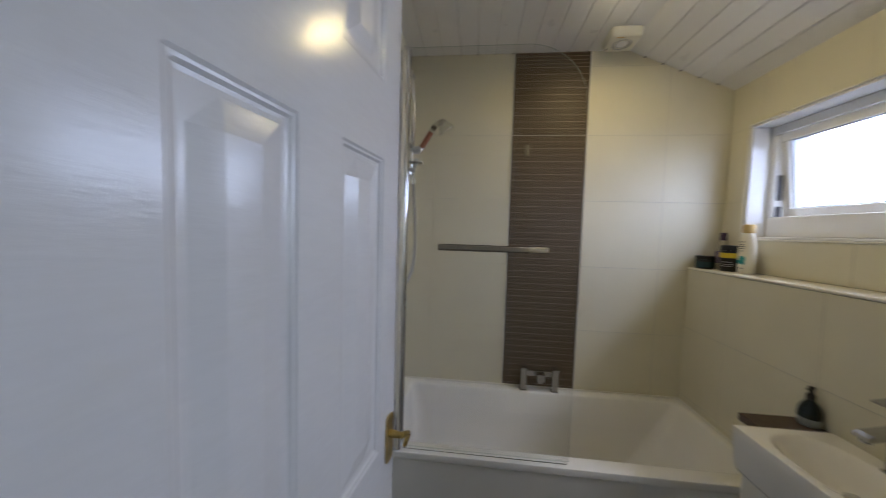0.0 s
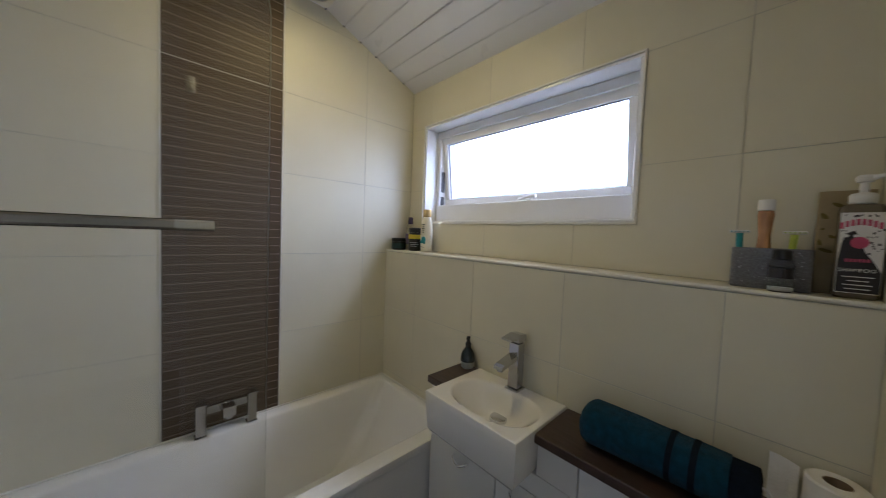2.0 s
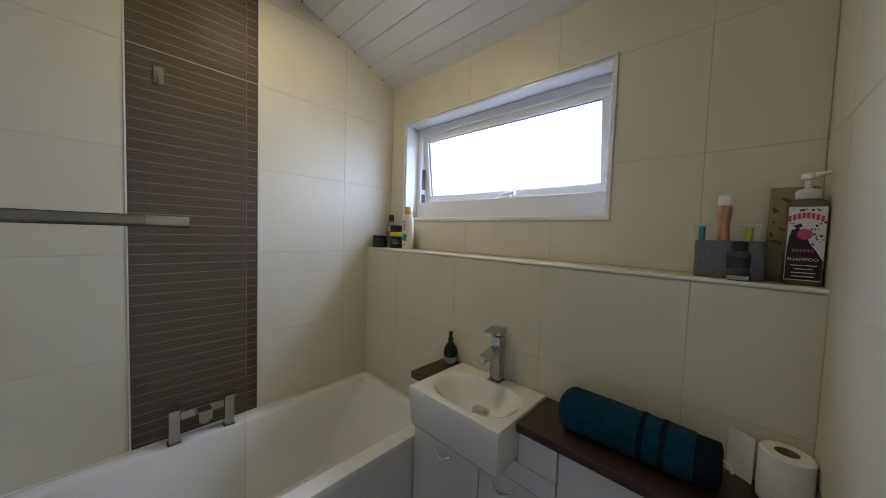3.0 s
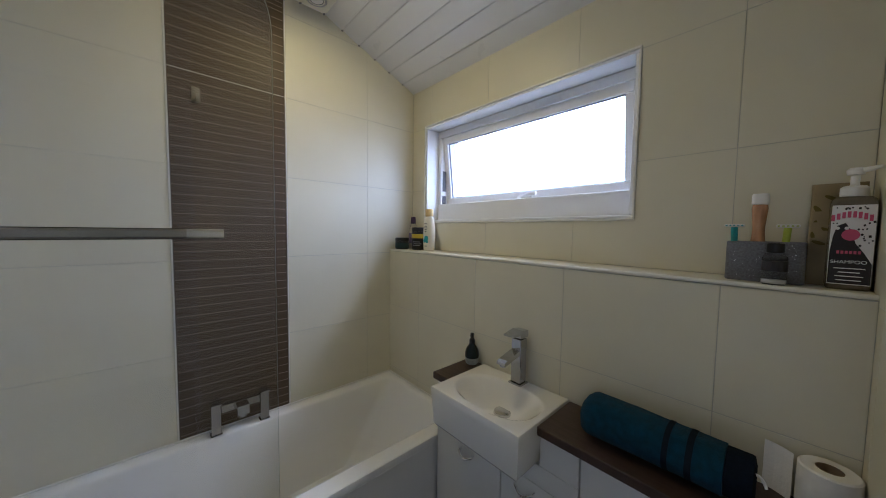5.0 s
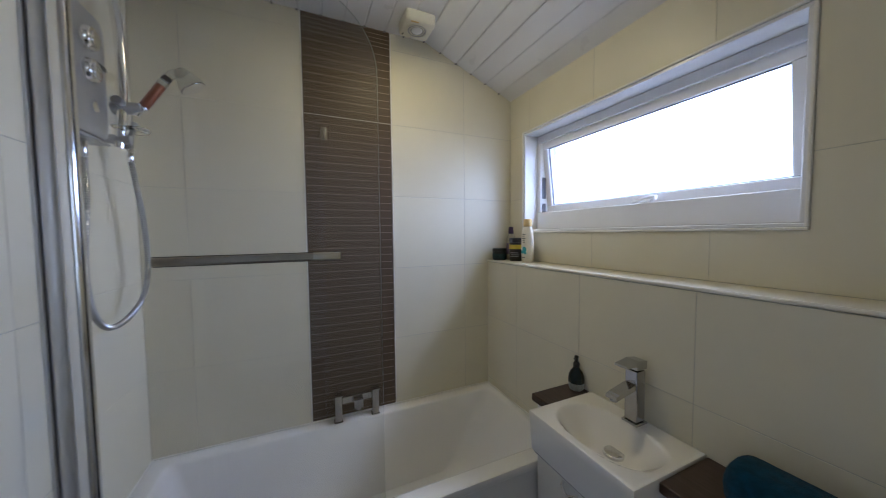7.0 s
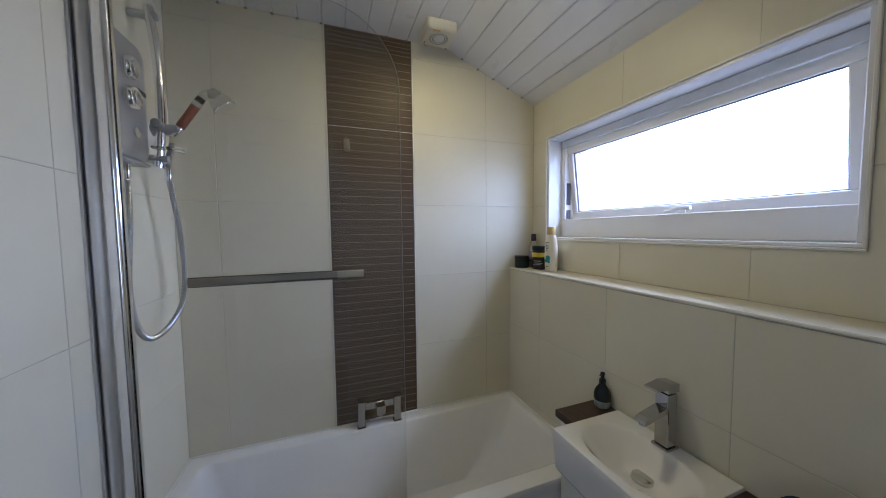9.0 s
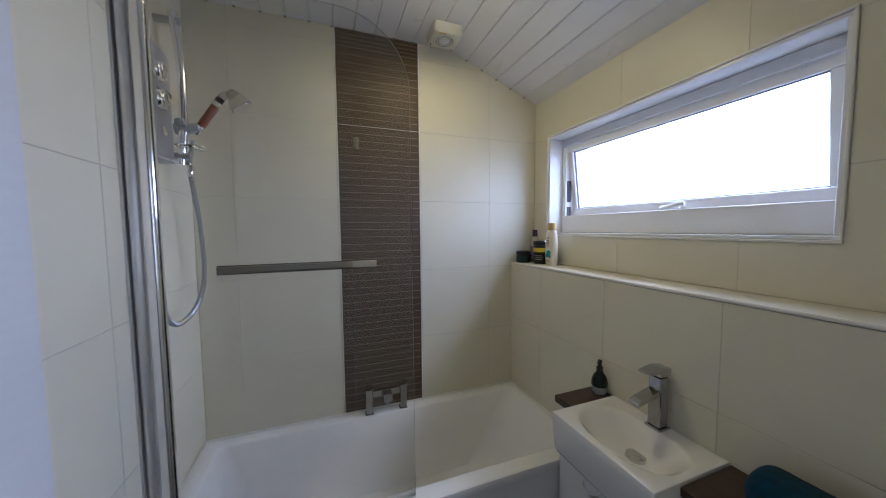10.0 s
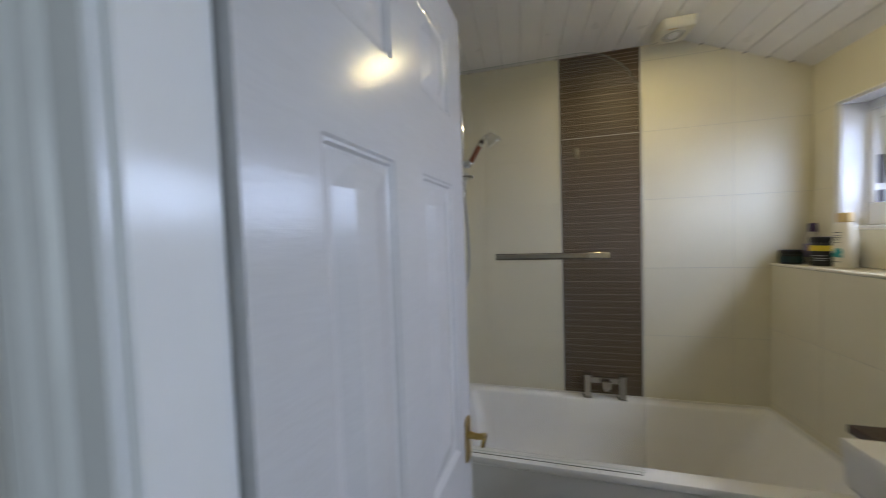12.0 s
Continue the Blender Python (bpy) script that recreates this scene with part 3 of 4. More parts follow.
mixer = thing("bath_tap", (-0.835, -0.05, RIM), "square chrome bath filler tap on the rim", "tap")
for x in (-0.934, -0.744):
    part("pillar", box(x - 0.018, x + 0.018, -0.064, -0.028, RIM + 0.006, RIM + 0.140, 0.0025, 2), TAP_CHROME, mixer)
    part("base_flange", box(x - 0.022, x + 0.022, -0.068, -0.024, RIM + 0.0005, RIM + 0.0055, 0.002, 1), TAP_CHROME, mixer)
    bm = prism([(-0.090, RIM + 0.1465), (-0.090, RIM + 0.152), (-0.030, RIM + 0.156), (-0.026, RIM + 0.154), (-0.026, RIM + 0.1415), (-0.066, RIM + 0.1415)], "x", x - 0.0185, x + 0.0185)
    part("tap_lever", bm, TAP_CHROME, mixer)
part("bridge", box(-0.9155, -0.7625, -0.060, -0.034, RIM + 0.094, RIM + 0.128, 0.003, 2), TAP_CHROME, mixer)
bm = prism([(-0.0605, RIM + 0.126), (-0.0605, RIM + 0.098), (-0.078, RIM + 0.086), (-0.104, RIM + 0.080), (-0.112, RIM + 0.084), (-0.112, RIM + 0.126)], "x", -0.862, -0.816)
part("spout", bm, TAP_CHROME, mixer)
part("aerator", rod((-0.839, -0.093, RIM + 0.0835), (-0.839, -0.093, RIM + 0.070), 0.015, sides=20, bevel=0.002), TAP_CHROME, mixer, smooth=True)

# ---- shower screen ----
SY = -0.668
screen = thing("shower_screen", (-1.60, SY, RIM), "frameless glass bath screen with rounded corner and chrome posts", "shower screen")
PX = -1.572
GX0, GX1, GTOP, R = PX + 0.015, -0.836, 2.285, 0.24
outline = [(GX0, RIM + 0.014), (GX1, RIM + 0.014)] + [(GX1 - R + R * math.cos(radians(a)), GTOP - R + R * math.sin(radians(a))) for a in range(0, 91, 6)] + [(GX0, GTOP)]
bm = prism(outline, "y", SY - 0.002, SY + 0.002)
pane = part("glass_panel", bm, [SCREEN, GLASS_EDGE], screen, "clear toughened glass")
for f in pane.data.polygons:
    f.material_index = 0 if abs(f.normal.y) > 0.5 else 1
pane.visible_shadow = False
part("bottom_seal", box(GX0, GX1 - 0.01, SY - 0.004, SY + 0.004, RIM + 0.002, RIM + 0.0135, 0.001, 1), CLEAR, screen)
# wall channel, hinge post and glass clamp post
wall_post = part("wall_channel", prism([(LEFT + 0.001, SY - 0.020), (PX - 0.045, SY - 0.020), (PX - 0.045, SY - 0.012), (LEFT + 0.008, SY - 0.012), (LEFT + 0.008, SY + 0.012), (PX - 0.045, SY + 0.012), (PX - 0.045, SY + 0.020), (LEFT + 0.001, SY + 0.020)], "z", RIM + 0.002, 2.27), BRUSHED, screen, "pale aluminium wall channel")
part("channel_cap", box(LEFT + 0.012, PX - 0.047, SY - 0.0225, SY + 0.011, 2.258, 2.277, 0.002, 1), SHOWER_DARK, screen)
part("hinge_post", rod((PX - 0.030, SY - 0.006, RIM + 0.003), (PX - 0.030, SY - 0.006, 2.272), 0.0125, sides=32, bevel=0.002), BRUSHED, screen, smooth=True)
part("hinge_cap", rod((PX, SY, 2.2725), (PX, SY, 2.29), 0.015, 0.012, 24, 0.003), CHROME, screen, smooth=True)
part("clamp_post", loft([[(x, y, z) for x, y in rounded(PX - 0.0155, PX + 0.022, SY - 0.018, SY + 0.018, 0.014, 6)] for z in (RIM + 0.003, 2.272)], cap_first=True), CHROME, screen, smooth=True)
part("foot_bracket", box(LEFT_F + 0.0005, LEFT_F + 0.012, -0.742, -0.700, RIM + 0.012, RIM + 0.128, 0.003, 2), SATIN, screen, "grey metal foot bracket")
part("bracket_slot", box(LEFT_F + 0.0122, LEFT_F + 0.0132, -0.732, -0.712, RIM + 0.025, RIM + 0.095), BLACK, screen)
# towel rail through the glass
rail = thing("towel_rail", (-1.19, SY - 0.03, 1.465), "flat chrome towel rail fixed to the glass screen", "towel rail")
part("bar", loft([[(x, SY - 0.040 + a, 1.465 + b) for a, b in rounded(-0.009, 0.009, -0.0135, 0.0135, 0.0085, 5)] for x in (-1.412, -1.05, -0.972)], cap_first=True), RAIL_METAL, rail, smooth=True)
for x in (-1.385, -0.995):
    part("standoff", rod((x, SY - 0.0335, 1.465), (x, SY + 0.006, 1.465), 0.009, sides=16, bevel=0.001), CHROME, rail, smooth=True)
part("end_sleeve", loft([[(x, SY - 0.040 + a, 1.465 + b) for a, b in rounded(-0.0100, 0.0100, -0.0145, 0.0145, 0.0092, 5)] for x in (-1.045, -0.969)], cap_first=True), SLEEVE, rail, smooth=True)

# ---- shower ----
shower = thing("electric_shower", (LEFT, -0.45, 1.83), "flat grey electric shower unit with two chrome dials", "shower")
SX = LEFT + 0.075
part("casing", loft([[(x, y, z) for y, z in rounded(-0.555 + i, -0.345 - i, 1.830 + i, 2.195 - i, 0.03, 5)] for x, i in ((LEFT + 0.001, 0.0), (SX - 0.012, 0.0), (SX - 0.004, 0.003), (SX, 0.010))], cap_first=True), SHOWER_GREY, shower, smooth=True)
for z in (2.100, 2.010):
    d = part("dial", rod((SX + 0.0005, -0.450, z), (SX + 0.022, -0.450, z), 0.038, 0.031, 32, 0.004), CHROME, shower, "chrome control dial", smooth=True)
    part("dial_cap", rod((SX + 0.0225, -0.450, z), (SX + 0.027, -0.450, z), 0.024, 0.021, 24, 0.002), SATIN, d, smooth=True)
part("button", rod((SX + 0.0005, -0.425, 1.915), (SX + 0.006, -0.425, 1.915), 0.016, sides=24, bevel=0.002), CHROME, shower, smooth=True)
# black strip that paints a dark reflection on the casing between the dials
part("dark_inlay", box(SX + 0.0003, SX + 0.0015, -0.400, -0.352, 2.045, 2.060, 0.0, 1), BLACK, shower)
part("base_plate", box(LEFT + 0.004, SX - 0.004, -0.565, -0.335, 1.820, 1.829, 0.003, 1), SHOWER_GREY, shower)
part("outlet", rod((LEFT + 0.045, -0.425, 1.819), (LEFT + 0.045, -0.425, 1.765), 0.011, 0.010, 16, 0.001), CHROME, shower, smooth=True)

riser = thing("shower_riser", (LEFT, -0.27, 1.86), "bowed chrome shower riser rail with wall brackets", "riser rail")
RY = -0.255
rx = LEFT + 0.062
part("rail_tube", tube(spline([(rx - 0.004, RY, 1.835), (rx + 0.010, RY, 1.98), (rx + 0.014, RY, 2.10), (rx + 0.010, RY, 2.25), (rx - 0.006, RY, 2.400)], 8), 0.0150, 16), CHROME, riser, smooth=True)
part("wall_bracket", rod((LEFT + 0.001, RY, 2.368), (rx + 0.022, RY, 2.368), 0.014, 0.013, 20, 0.003), SHOWER_GREY, riser, smooth=True)
part("wall_bracket", rod((LEFT + 0.001, RY, 1.865), (rx + 0.030, RY, 1.865), 0.017, 0.016, 20, 0.003), SHOWER_GREY, riser, smooth=True)
part("soap_dish", loft([[(x * s + (rx + 0.035) * (1 - s), y * s + (RY + 0.03) * (1 - s), z) for x, y in rounded(rx - 0.02, rx + 0.075, RY - 0.03, RY + 0.045, 0.025, 5)] for z, s in ((1.895, 0.8), (1.905, 1.0), (1.908, 1.0))], cap_first=True), CLEAR, riser, "clear plastic dish")
clamp = part("slider", rod((rx - 0.020, RY, 1.968), (rx + 0.058, RY + 0.012, 1.982), 0.022, 0.019, 24, 0.006), SHOWER_GREY, riser, smooth=True)
part("slider_knob", rod((rx + 0.012, RY - 0.045, 1.985), (rx + 0.012, RY - 0.014, 1.985), 0.015, sides=16, bevel=0.002), SHOWER_DARK, clamp, smooth=True)

def lathe_along(start, axis, profile):
    """A turned shape whose radii and distances lie along any axis."""
    bm = lathe(profile, (0, 0, 0), 32)
    q = Vector((0, 0, 1)).rotation_difference(Vector(axis)).to_matrix().to_4x4()
    bmesh.ops.transform(bm, matrix=Matrix.Translation(start) @ q, verts=bm.verts[:])
    return bm


head = thing("hand_shower", (rx + 0.05, RY, 1.95), "hand shower with amber bead handle and clear head", "shower head")
a, b = Vector((rx + 0.042, RY + 0.010, 1.955)), Vector((rx + 0.128, RY + 0.025, 2.105))
u = (b - a)
part("lower_collar", rod(a, a + u * 0.22, 0.012, 0.014, 20, 0.001), CHROME, head, smooth=True)
part("bead_handle", rod(a + u * 0.225, a + u * 0.80, 0.0150, 0.0155, 20, 0.001), AMBER, head, "handle full of amber mineral beads", smooth=True)
part("upper_collar", rod(a + u * 0.805, a + u * 0.92, 0.0165, 0.0165, 20, 0.001), FROST, head, smooth=True)
part("neck_joint", rod(a + u * 0.922, a + u * 1.03, 0.0150, 0.0150, 20, 0.001), COLLAR, head, "dark bronze joint", smooth=True)
part("neck", tube(spline([a + u * 1.032, b + Vector((0.013, 0.002, 0.016)), b + Vector((0.035, 0.004, 0.026)), b + Vector((0.055, 0.006, 0.016))], 5), 0.015, 14), FROST, head, smooth=True)
nose = b + Vector((0.052, 0.006, 0.016))
way = Vector((0.55, 0.05, -0.85)).normalized()
part("spray_head", lathe_along(nose - way * 0.030, way, [(0.004, 0.0), (0.018, 0.003), (0.024, 0.014), (0.030, 0.030), (0.040, 0.052), (0.043, 0.062), (0.043, 0.072)]), FROST, head, "clear plastic spray head", smooth=True)
part("spray_face", rod(nose + way * 0.0425, nose + way * 0.046, 0.041, 0.039, 28, 0.001), CHROME, head, smooth=True)

hose = thing("shower_hose", (rx, -0.36, 1.25), "ribbed chrome shower hose hanging in a loop", "hose")
pts = spline([(LEFT + 0.045, -0.425, 1.765), (LEFT + 0.046, -0.428, 1.64), (LEFT + 0.050, -0.462, 1.46), (LEFT + 0.055, -0.462, 1.34), (LEFT + 0.060, -0.430, 1.268), (LEFT + 0.065, -0.370, 1.240),
              (LEFT + 0.072, -0.275, 1.258), (LEFT + 0.080, -0.195, 1.320), (LEFT + 0.084, -0.165, 1.43), (LEFT + 0.084, -0.185, 1.60), (LEFT + 0.082, -0.225, 1.74), (LEFT + 0.080, RY + 0.012, 1.840), (rx + 0.036, RY + 0.012, 1.93)], 40)
part("hose_tube", tube(pts, 0.0088, 10, 0.07), HOSE, hose, smooth=False)
part("hose_nut", rod((LEFT + 0.081, -0.244, 1.79), (LEFT + 0.082, -0.243, 1.835), 0.012, sides=12, bevel=0.001), CHROME, hose, smooth=True)

# ---- ledge cap ----
ledge = tagged(part("ledge", box(0.004, UPPER - 0.0005, NEAR + 0.001, -0.001, LEDGE_Z - 0.0115, LEDGE_Z - 0.001), TILE), "cream tiled ledge below the window", "ledge", kind="structure")
bm = prism([(-0.0015, LEDGE_Z - 0.010), (-0.0030, LEDGE_Z - 0.007), (-0.0030, LEDGE_Z - 0.003), (-0.0010, LEDGE_Z + 0.0005), (0.0035, LEDGE_Z + 0.0005), (0.0035, LEDGE_Z - 0.0085), (-0.001, LEDGE_Z - 0.009)], "y", NEAR + 0.001, -0.001)
part("edge_trim", bm, EDGE, ledge, "rounded cream plastic edge trim")

# ---- vanity run: cabinets, worktop, basin ----
CF, WT = -0.192, 0.867
CAB_END = NEAR + 0.003


def cabinet(ya, yb, label, doors):
    c = thing("vanity_cabinet", (-0.1, (ya + yb) / 2, FLOOR), label, "cabinet", group="fitted vanity units")
    part("body", box(CF + 0.019, -0.002, ya + 0.001, yb - 0.001, FLOOR + 0.002, (WT - 0.031) if yb < -1.3 else 0.70), CABINET, c)
    for a, b, z0, z1, handle in doors:
        d = part("cabinet_door", box(CF, CF + 0.018, a + 0.0015, b - 0.0015, z0, z1, 0.002, 2), CABINET, c)
        if handle:
            hy, hz = handle
            pts = spline([(CF - 0.001, hy + 0.036, hz + 0.010), (CF - 0.016, hy + 0.030, hz + 0.004), (CF - 0.024, hy, hz - 0.008), (CF - 0.016, hy - 0.030, hz + 0.004), (CF - 0.001, hy - 0.036, hz + 0.010)], 6)
            part("handle", tube(pts, 0.005, 10), CHROME, d, "bowed chrome handle", smooth=True)
    return c


cabinet(-1.045, -0.6945, "white laminate vanity cabinet under the basin", [(-1.045, -0.6945, FLOOR + 0.09, 0.712, (-0.880, 0.575)), (-0.801, -0.6945, 0.715, WT - 0.034, None)])
cabinet(-1.330, -1.047, "white laminate vanity cabinet with a door below a fixed panel", [(-1.330, -1.047, FLOOR + 0.09, 0.640, (-1.150, 0.600)), (-1.330, -1.047, 0.643, 0.712, None), (-1.330, -1.199, 0.714, WT - 0.034, None)])
cabinet(CAB_END, -1.332, "white laminate cistern cabinet", [(CAB_END, -1.332, FLOOR + 0.09, WT - 0.034, None)])
worktop = thing("worktop", (-0.1, -1.3, WT - 0.03), "dark brown wood-effect worktop on the vanity units", "worktop")
part("long_top", box(CF - 0.036, -0.002, CAB_END, -1.2065, WT - 0.030, WT, 0.004, 2), WORKTOP, worktop)
part("short_top", box(CF - 0.036, -0.002, -0.8015, -0.700, WT - 0.030, WT, 0.004, 2), WORKTOP, worktop)

BX0, BX1, BY0, BY1, BT, BB = -0.326, -0.004, -1.206, -0.803, 0.875, 0.712


def basin_bowl(x, y):
    """Depth below the rim: a long oval bowl, straighter at its front."""
    cx, cy = -0.180, -1.012
    u, v = (x - cx) / (0.112 if x > cx else 0.118), (y - cy) / 0.174
    r = (abs(u) ** 2.5 + abs(v) ** 2.3) ** (1 / 2.4)
    if r >= 1:
        return 0.0
    q = min(1.0, (1 - r) / 0.70)
    return 0.092 * (0.70 * math.sin(q * math.pi / 2) + 0.30 * q * q * (3 - 2 * q)) * (1 - 0.10 * max(0.0, -u))


def make_basin():
    bm = bmesh.new()
    nx, ny = 40, 52
    top = [[bm.verts.new((BX0 + 0.006 + (BX1 - BX0 - 0.012) * i / nx, BY0 + 0.006 + (BY1 - BY0 - 0.012) * j / ny, BT)) for j in range(ny + 1)] for i in range(nx + 1)]
    for row in top:
        for v in row:
            v.co.z -= basin_bowl(v.co.x, v.co.y)
    for i in range(nx):
        for j in range(ny):
            bm.faces.new((top[i][j], top[i + 1][j], top[i + 1][j + 1], top[i][j + 1]))
    edge = [top[i][0] for i in range(nx)] + [top[nx][j] for j in range(ny)] + [top[nx - i][ny] for i in range(nx)] + [top[0][ny - j] for j in range(ny)]

    def lower(grow, z, slope):
        cx, cy = (BX0 + BX1) / 2, (BY0 + BY1) / 2
        out = []
        for v in edge:
            px = BX0 + 0.006 - grow if v.co.x < BX0 + 0.0065 else (BX1 - 0.006 + grow if v.co.x > BX1 - 0.0065 else v.co.x)
            py = BY0 + 0.006 - grow if v.co.y < BY0 + 0.0065 else (BY1 - 0.006 + grow if v.co.y > BY1 - 0.0065 else v.co.y)
            if slope:
                px = max(px, BX0 + slope)
                py = min(max(py, BY0 + slope), BY1 - slope)
            out.append(bm.verts.new((px, py, z)))
        return out
    last = edge
    for grow, z, slope in ((0.0045, BT - 0.0015, 0), (0.006, BT - 0.006, 0), (0.006, BT - 0.030, 0.0015), (0.006, BB + 0.020, 0.008), (0.004, BB + 0.006, 0.016), (0.0, BB, 0.030)):
        ring = lower(grow, z, slope)
        for i in range(len(ring)):
            bm.faces.new((last[i], last[(i + 1) % len(ring)], ring[(i + 1) % len(ring)], ring[i]))
        last = ring
    bm.faces.new(last)
    return bm


basin = thing("basin", (-0.16, -1.0, BB), "white ceramic semi-recessed basin with an oval bowl", "basin")
part("bowl", make_basin(), CERAMIC, basin, smooth=True)
part("waste", rod((-0.140, -1.010, BT - 0.093), (-0.140, -1.010, BT - 0.080), 0.035, 0.032, 28, 0.003), SATIN, basin, "chrome pop-up waste plug", smooth=True)

tap = thing("basin_tap", (-0.046, -1.014, BT), "tall square chrome basin mixer tap", "tap")
part("tap_base", box(-0.074, -0.018, -1.042, -0.986, BT + 0.0005, BT + 0.008, 0.002, 2), TAP_CHROME, tap)
part("tap_body", box(-0.068, -0.024, -1.036, -0.992, BT + 0.0085, BT + 0.185, 0.004, 2), TAP_CHROME, tap)
part("spout", prism([(-0.0685, BT + 0.122), (-0.0685, BT + 0.142), (-0.148, BT + 0.124), (-0.163, BT + 0.118), (-0.166, BT + 0.108), (-0.150, BT + 0.107)], "y", -1.033, -0.995), TAP_CHROME, tap)
part("aerator", rod((-0.150, -1.014, BT + 0.108), (-0.150, -1.014, BT + 0.097), 0.012, sides=20, bevel=0.002), TAP_CHROME, tap, smooth=True)
part("lever", prism([(-0.018, BT + 0.190), (-0.018, BT + 0.216), (-0.060, BT + 0.222), (-0.120, BT + 0.212), (-0.122, BT + 0.206), (-0.070, BT + 0.203), (-0.068, BT + 0.190)], "y", -1.036, -0.992), TAP_CHROME, tap)
# ---- extractor fan and lamp on the ceiling ----
fan = thing("extractor_fan", (-0.515, -0.19, CEIL), "square ivory plastic extractor fan on the ceiling", "extractor fan")
FXc, FYc = -0.512, -0.150
part("fan_body", loft([[(FXc + x * k, FYc + y * k, z) for x, y in rounded(-0.078, 0.078, -0.076, 0.076, 0.018, 5)] for z, k in ((CEIL - 0.001, 1.0), (CEIL - 0.036, 0.99), (CEIL - 0.046, 0.96), (CEIL - 0.050, 0.90))], cap_first=True), YELLOWED, fan, smooth=True)
for i, r in enumerate((0.050, 0.043, 0.036)):
    bm = bmesh.new()
    tube([Vector((FXc + r * math.cos(k * math.pi / 18), FYc + r * math.sin(k * math.pi / 18), CEIL - 0.0515)) for k in range(37)], 0.0028, 8, into=bm)
    part("grille_ring", bm, YELLOWED if i % 2 == 0 else SHOWER_GREY, fan, smooth=True)
part("hub_disc", lathe([(0.0, -0.056), (0.020, -0.056), (0.027, -0.053), (0.029, -0.0502)], (FXc, FYc, CEIL), 28), WHITE, fan, smooth=True)
part("grille_shadow", lathe([(0.0, -0.0508), (0.049, -0.0508), (0.049, -0.0502)], (FXc, FYc, CEIL), 32), SHOWER_DARK, fan)
part("name_plate", box(FXc - 0.050, FXc - 0.012, FYc - 0.066, FYc - 0.057, CEIL - 0.0515, CEIL - 0.0500), GOLD, fan)
part("switch_slot", box(FXc - 0.064, FXc - 0.059, FYc + 0.040, FYc + 0.056, CEIL - 0.0510, CEIL - 0.0500), BLACK, fan)

light = thing("ceiling_light", (-0.615, -0.555, CEIL), "lit bulb in a round white ceiling fitting", "ceiling light")
part("rose", lathe([(0.0, 0.0), (0.046, -0.001), (0.046, -0.008), (0.040, -0.014), (0.026, -0.016), (0.0, -0.016)], (-0.615, -0.555, CEIL - 0.0005), 32), WHITE, light, smooth=True)
part("bulb", lathe([(0.012, -0.017), (0.020, -0.022), (0.026, -0.032), (0.026, -0.040), (0.020, -0.050), (0.010, -0.056), (0.0005, -0.058)], (-0.615, -0.555, CEIL), 28), BULB, light, "glowing warm bulb", smooth=True)

hook = thing("adhesive_hook", (-0.965, -0.004, 2.04), "small clear adhesive hook on the brown tiles", "hook")
part("hook_plate", loft([[(x, y, z) for x, z in rounded(-0.980 + i, -0.950 - i, 2.005 + i, 2.070 - i, 0.006, 4)] for y, i in ((-0.0035, 0.0), (-0.006, 0.0), (-0.0072, 0.0015))], cap_first=True), SMOKE, hook, smooth=True)
part("hook_finger", tube(spline([(-0.965, -0.0075, 2.020), (-0.965, -0.016, 2.012), (-0.965, -0.022, 2.020), (-0.965, -0.022, 2.030)], 4), 0.003, 8), SMOKE, hook, smooth=True)

# ---- towel, toilet roll and soap on the worktop ----
towel = thing("rolled_towel", (-0.125, -1.49, WT), "rolled teal bath towel with navy bands on the worktop", "towel")
TX, TZ, TR = -0.122, WT + 0.061, 0.060


def towel_loft(ya, yb, steps, grow=0.0, seed=0, round_a=False, round_b=False):
    rings = []
    for i in range(steps + 1):
        q = i / steps
        y = ya + (yb - ya) * q
        w = 1.0 + 0.05 * math.sin(9 * y + 0.7)
        if round_a and q < 0.12:
            w *= math.sqrt(max(0.02, 1 - (1 - q / 0.12) ** 2)) * 0.5 + 0.5
        if round_b and q > 0.88:
            w *= math.sqrt(max(0.02, 1 - ((q - 0.88) / 0.12) ** 2)) * 0.45 + 0.55
        ring = []
        for k in range(40):
            a = 2 * math.pi * k / 40
            r = (TR + grow) * w * (1 + 0.05 * noise.noise((3 * math.cos(a), 3 * math.sin(a), 9 * y)) + 0.02 * noise.noise((9 * math.cos(a), 9 * math.sin(a), 40 * y)))
            # a lapped edge of the cloth near the top
            if 0.9 < a < 1.25:
                r += 0.004
            px, pz = 1.08 * r * math.cos(a), 0.96 * r * math.sin(a)
            ring.append((TX + px, y, max(WT + 0.001 - grow * 0.4, TZ + pz)))
        rings.append(ring)
    return loft(rings, cap_first=True)


part("towel_body", towel_loft(-1.312, -1.638, 40, round_a=True), TOWEL, towel, smooth=True)
part("towel_end", towel_loft(-1.639, -1.690, 12, -0.004, round_b=True), TOWEL_BAND, towel, "dark navy rolled end", smooth=True)
for ya, yb in ((-1.524, -1.536), (-1.570, -1.583)):
    part("band", towel_loft(ya, yb, 2, 0.0018), TOWEL_BAND, towel, smooth=True)
part("care_tag", tube(spline([(TX - 0.02, -1.680, TZ + 0.030), (TX - 0.022, -1.697, TZ + 0.028), (TX - 0.024, -1.706, TZ + 0.010)], 5), 0.003, 6), PAPER, towel, "white cloth loop tag")

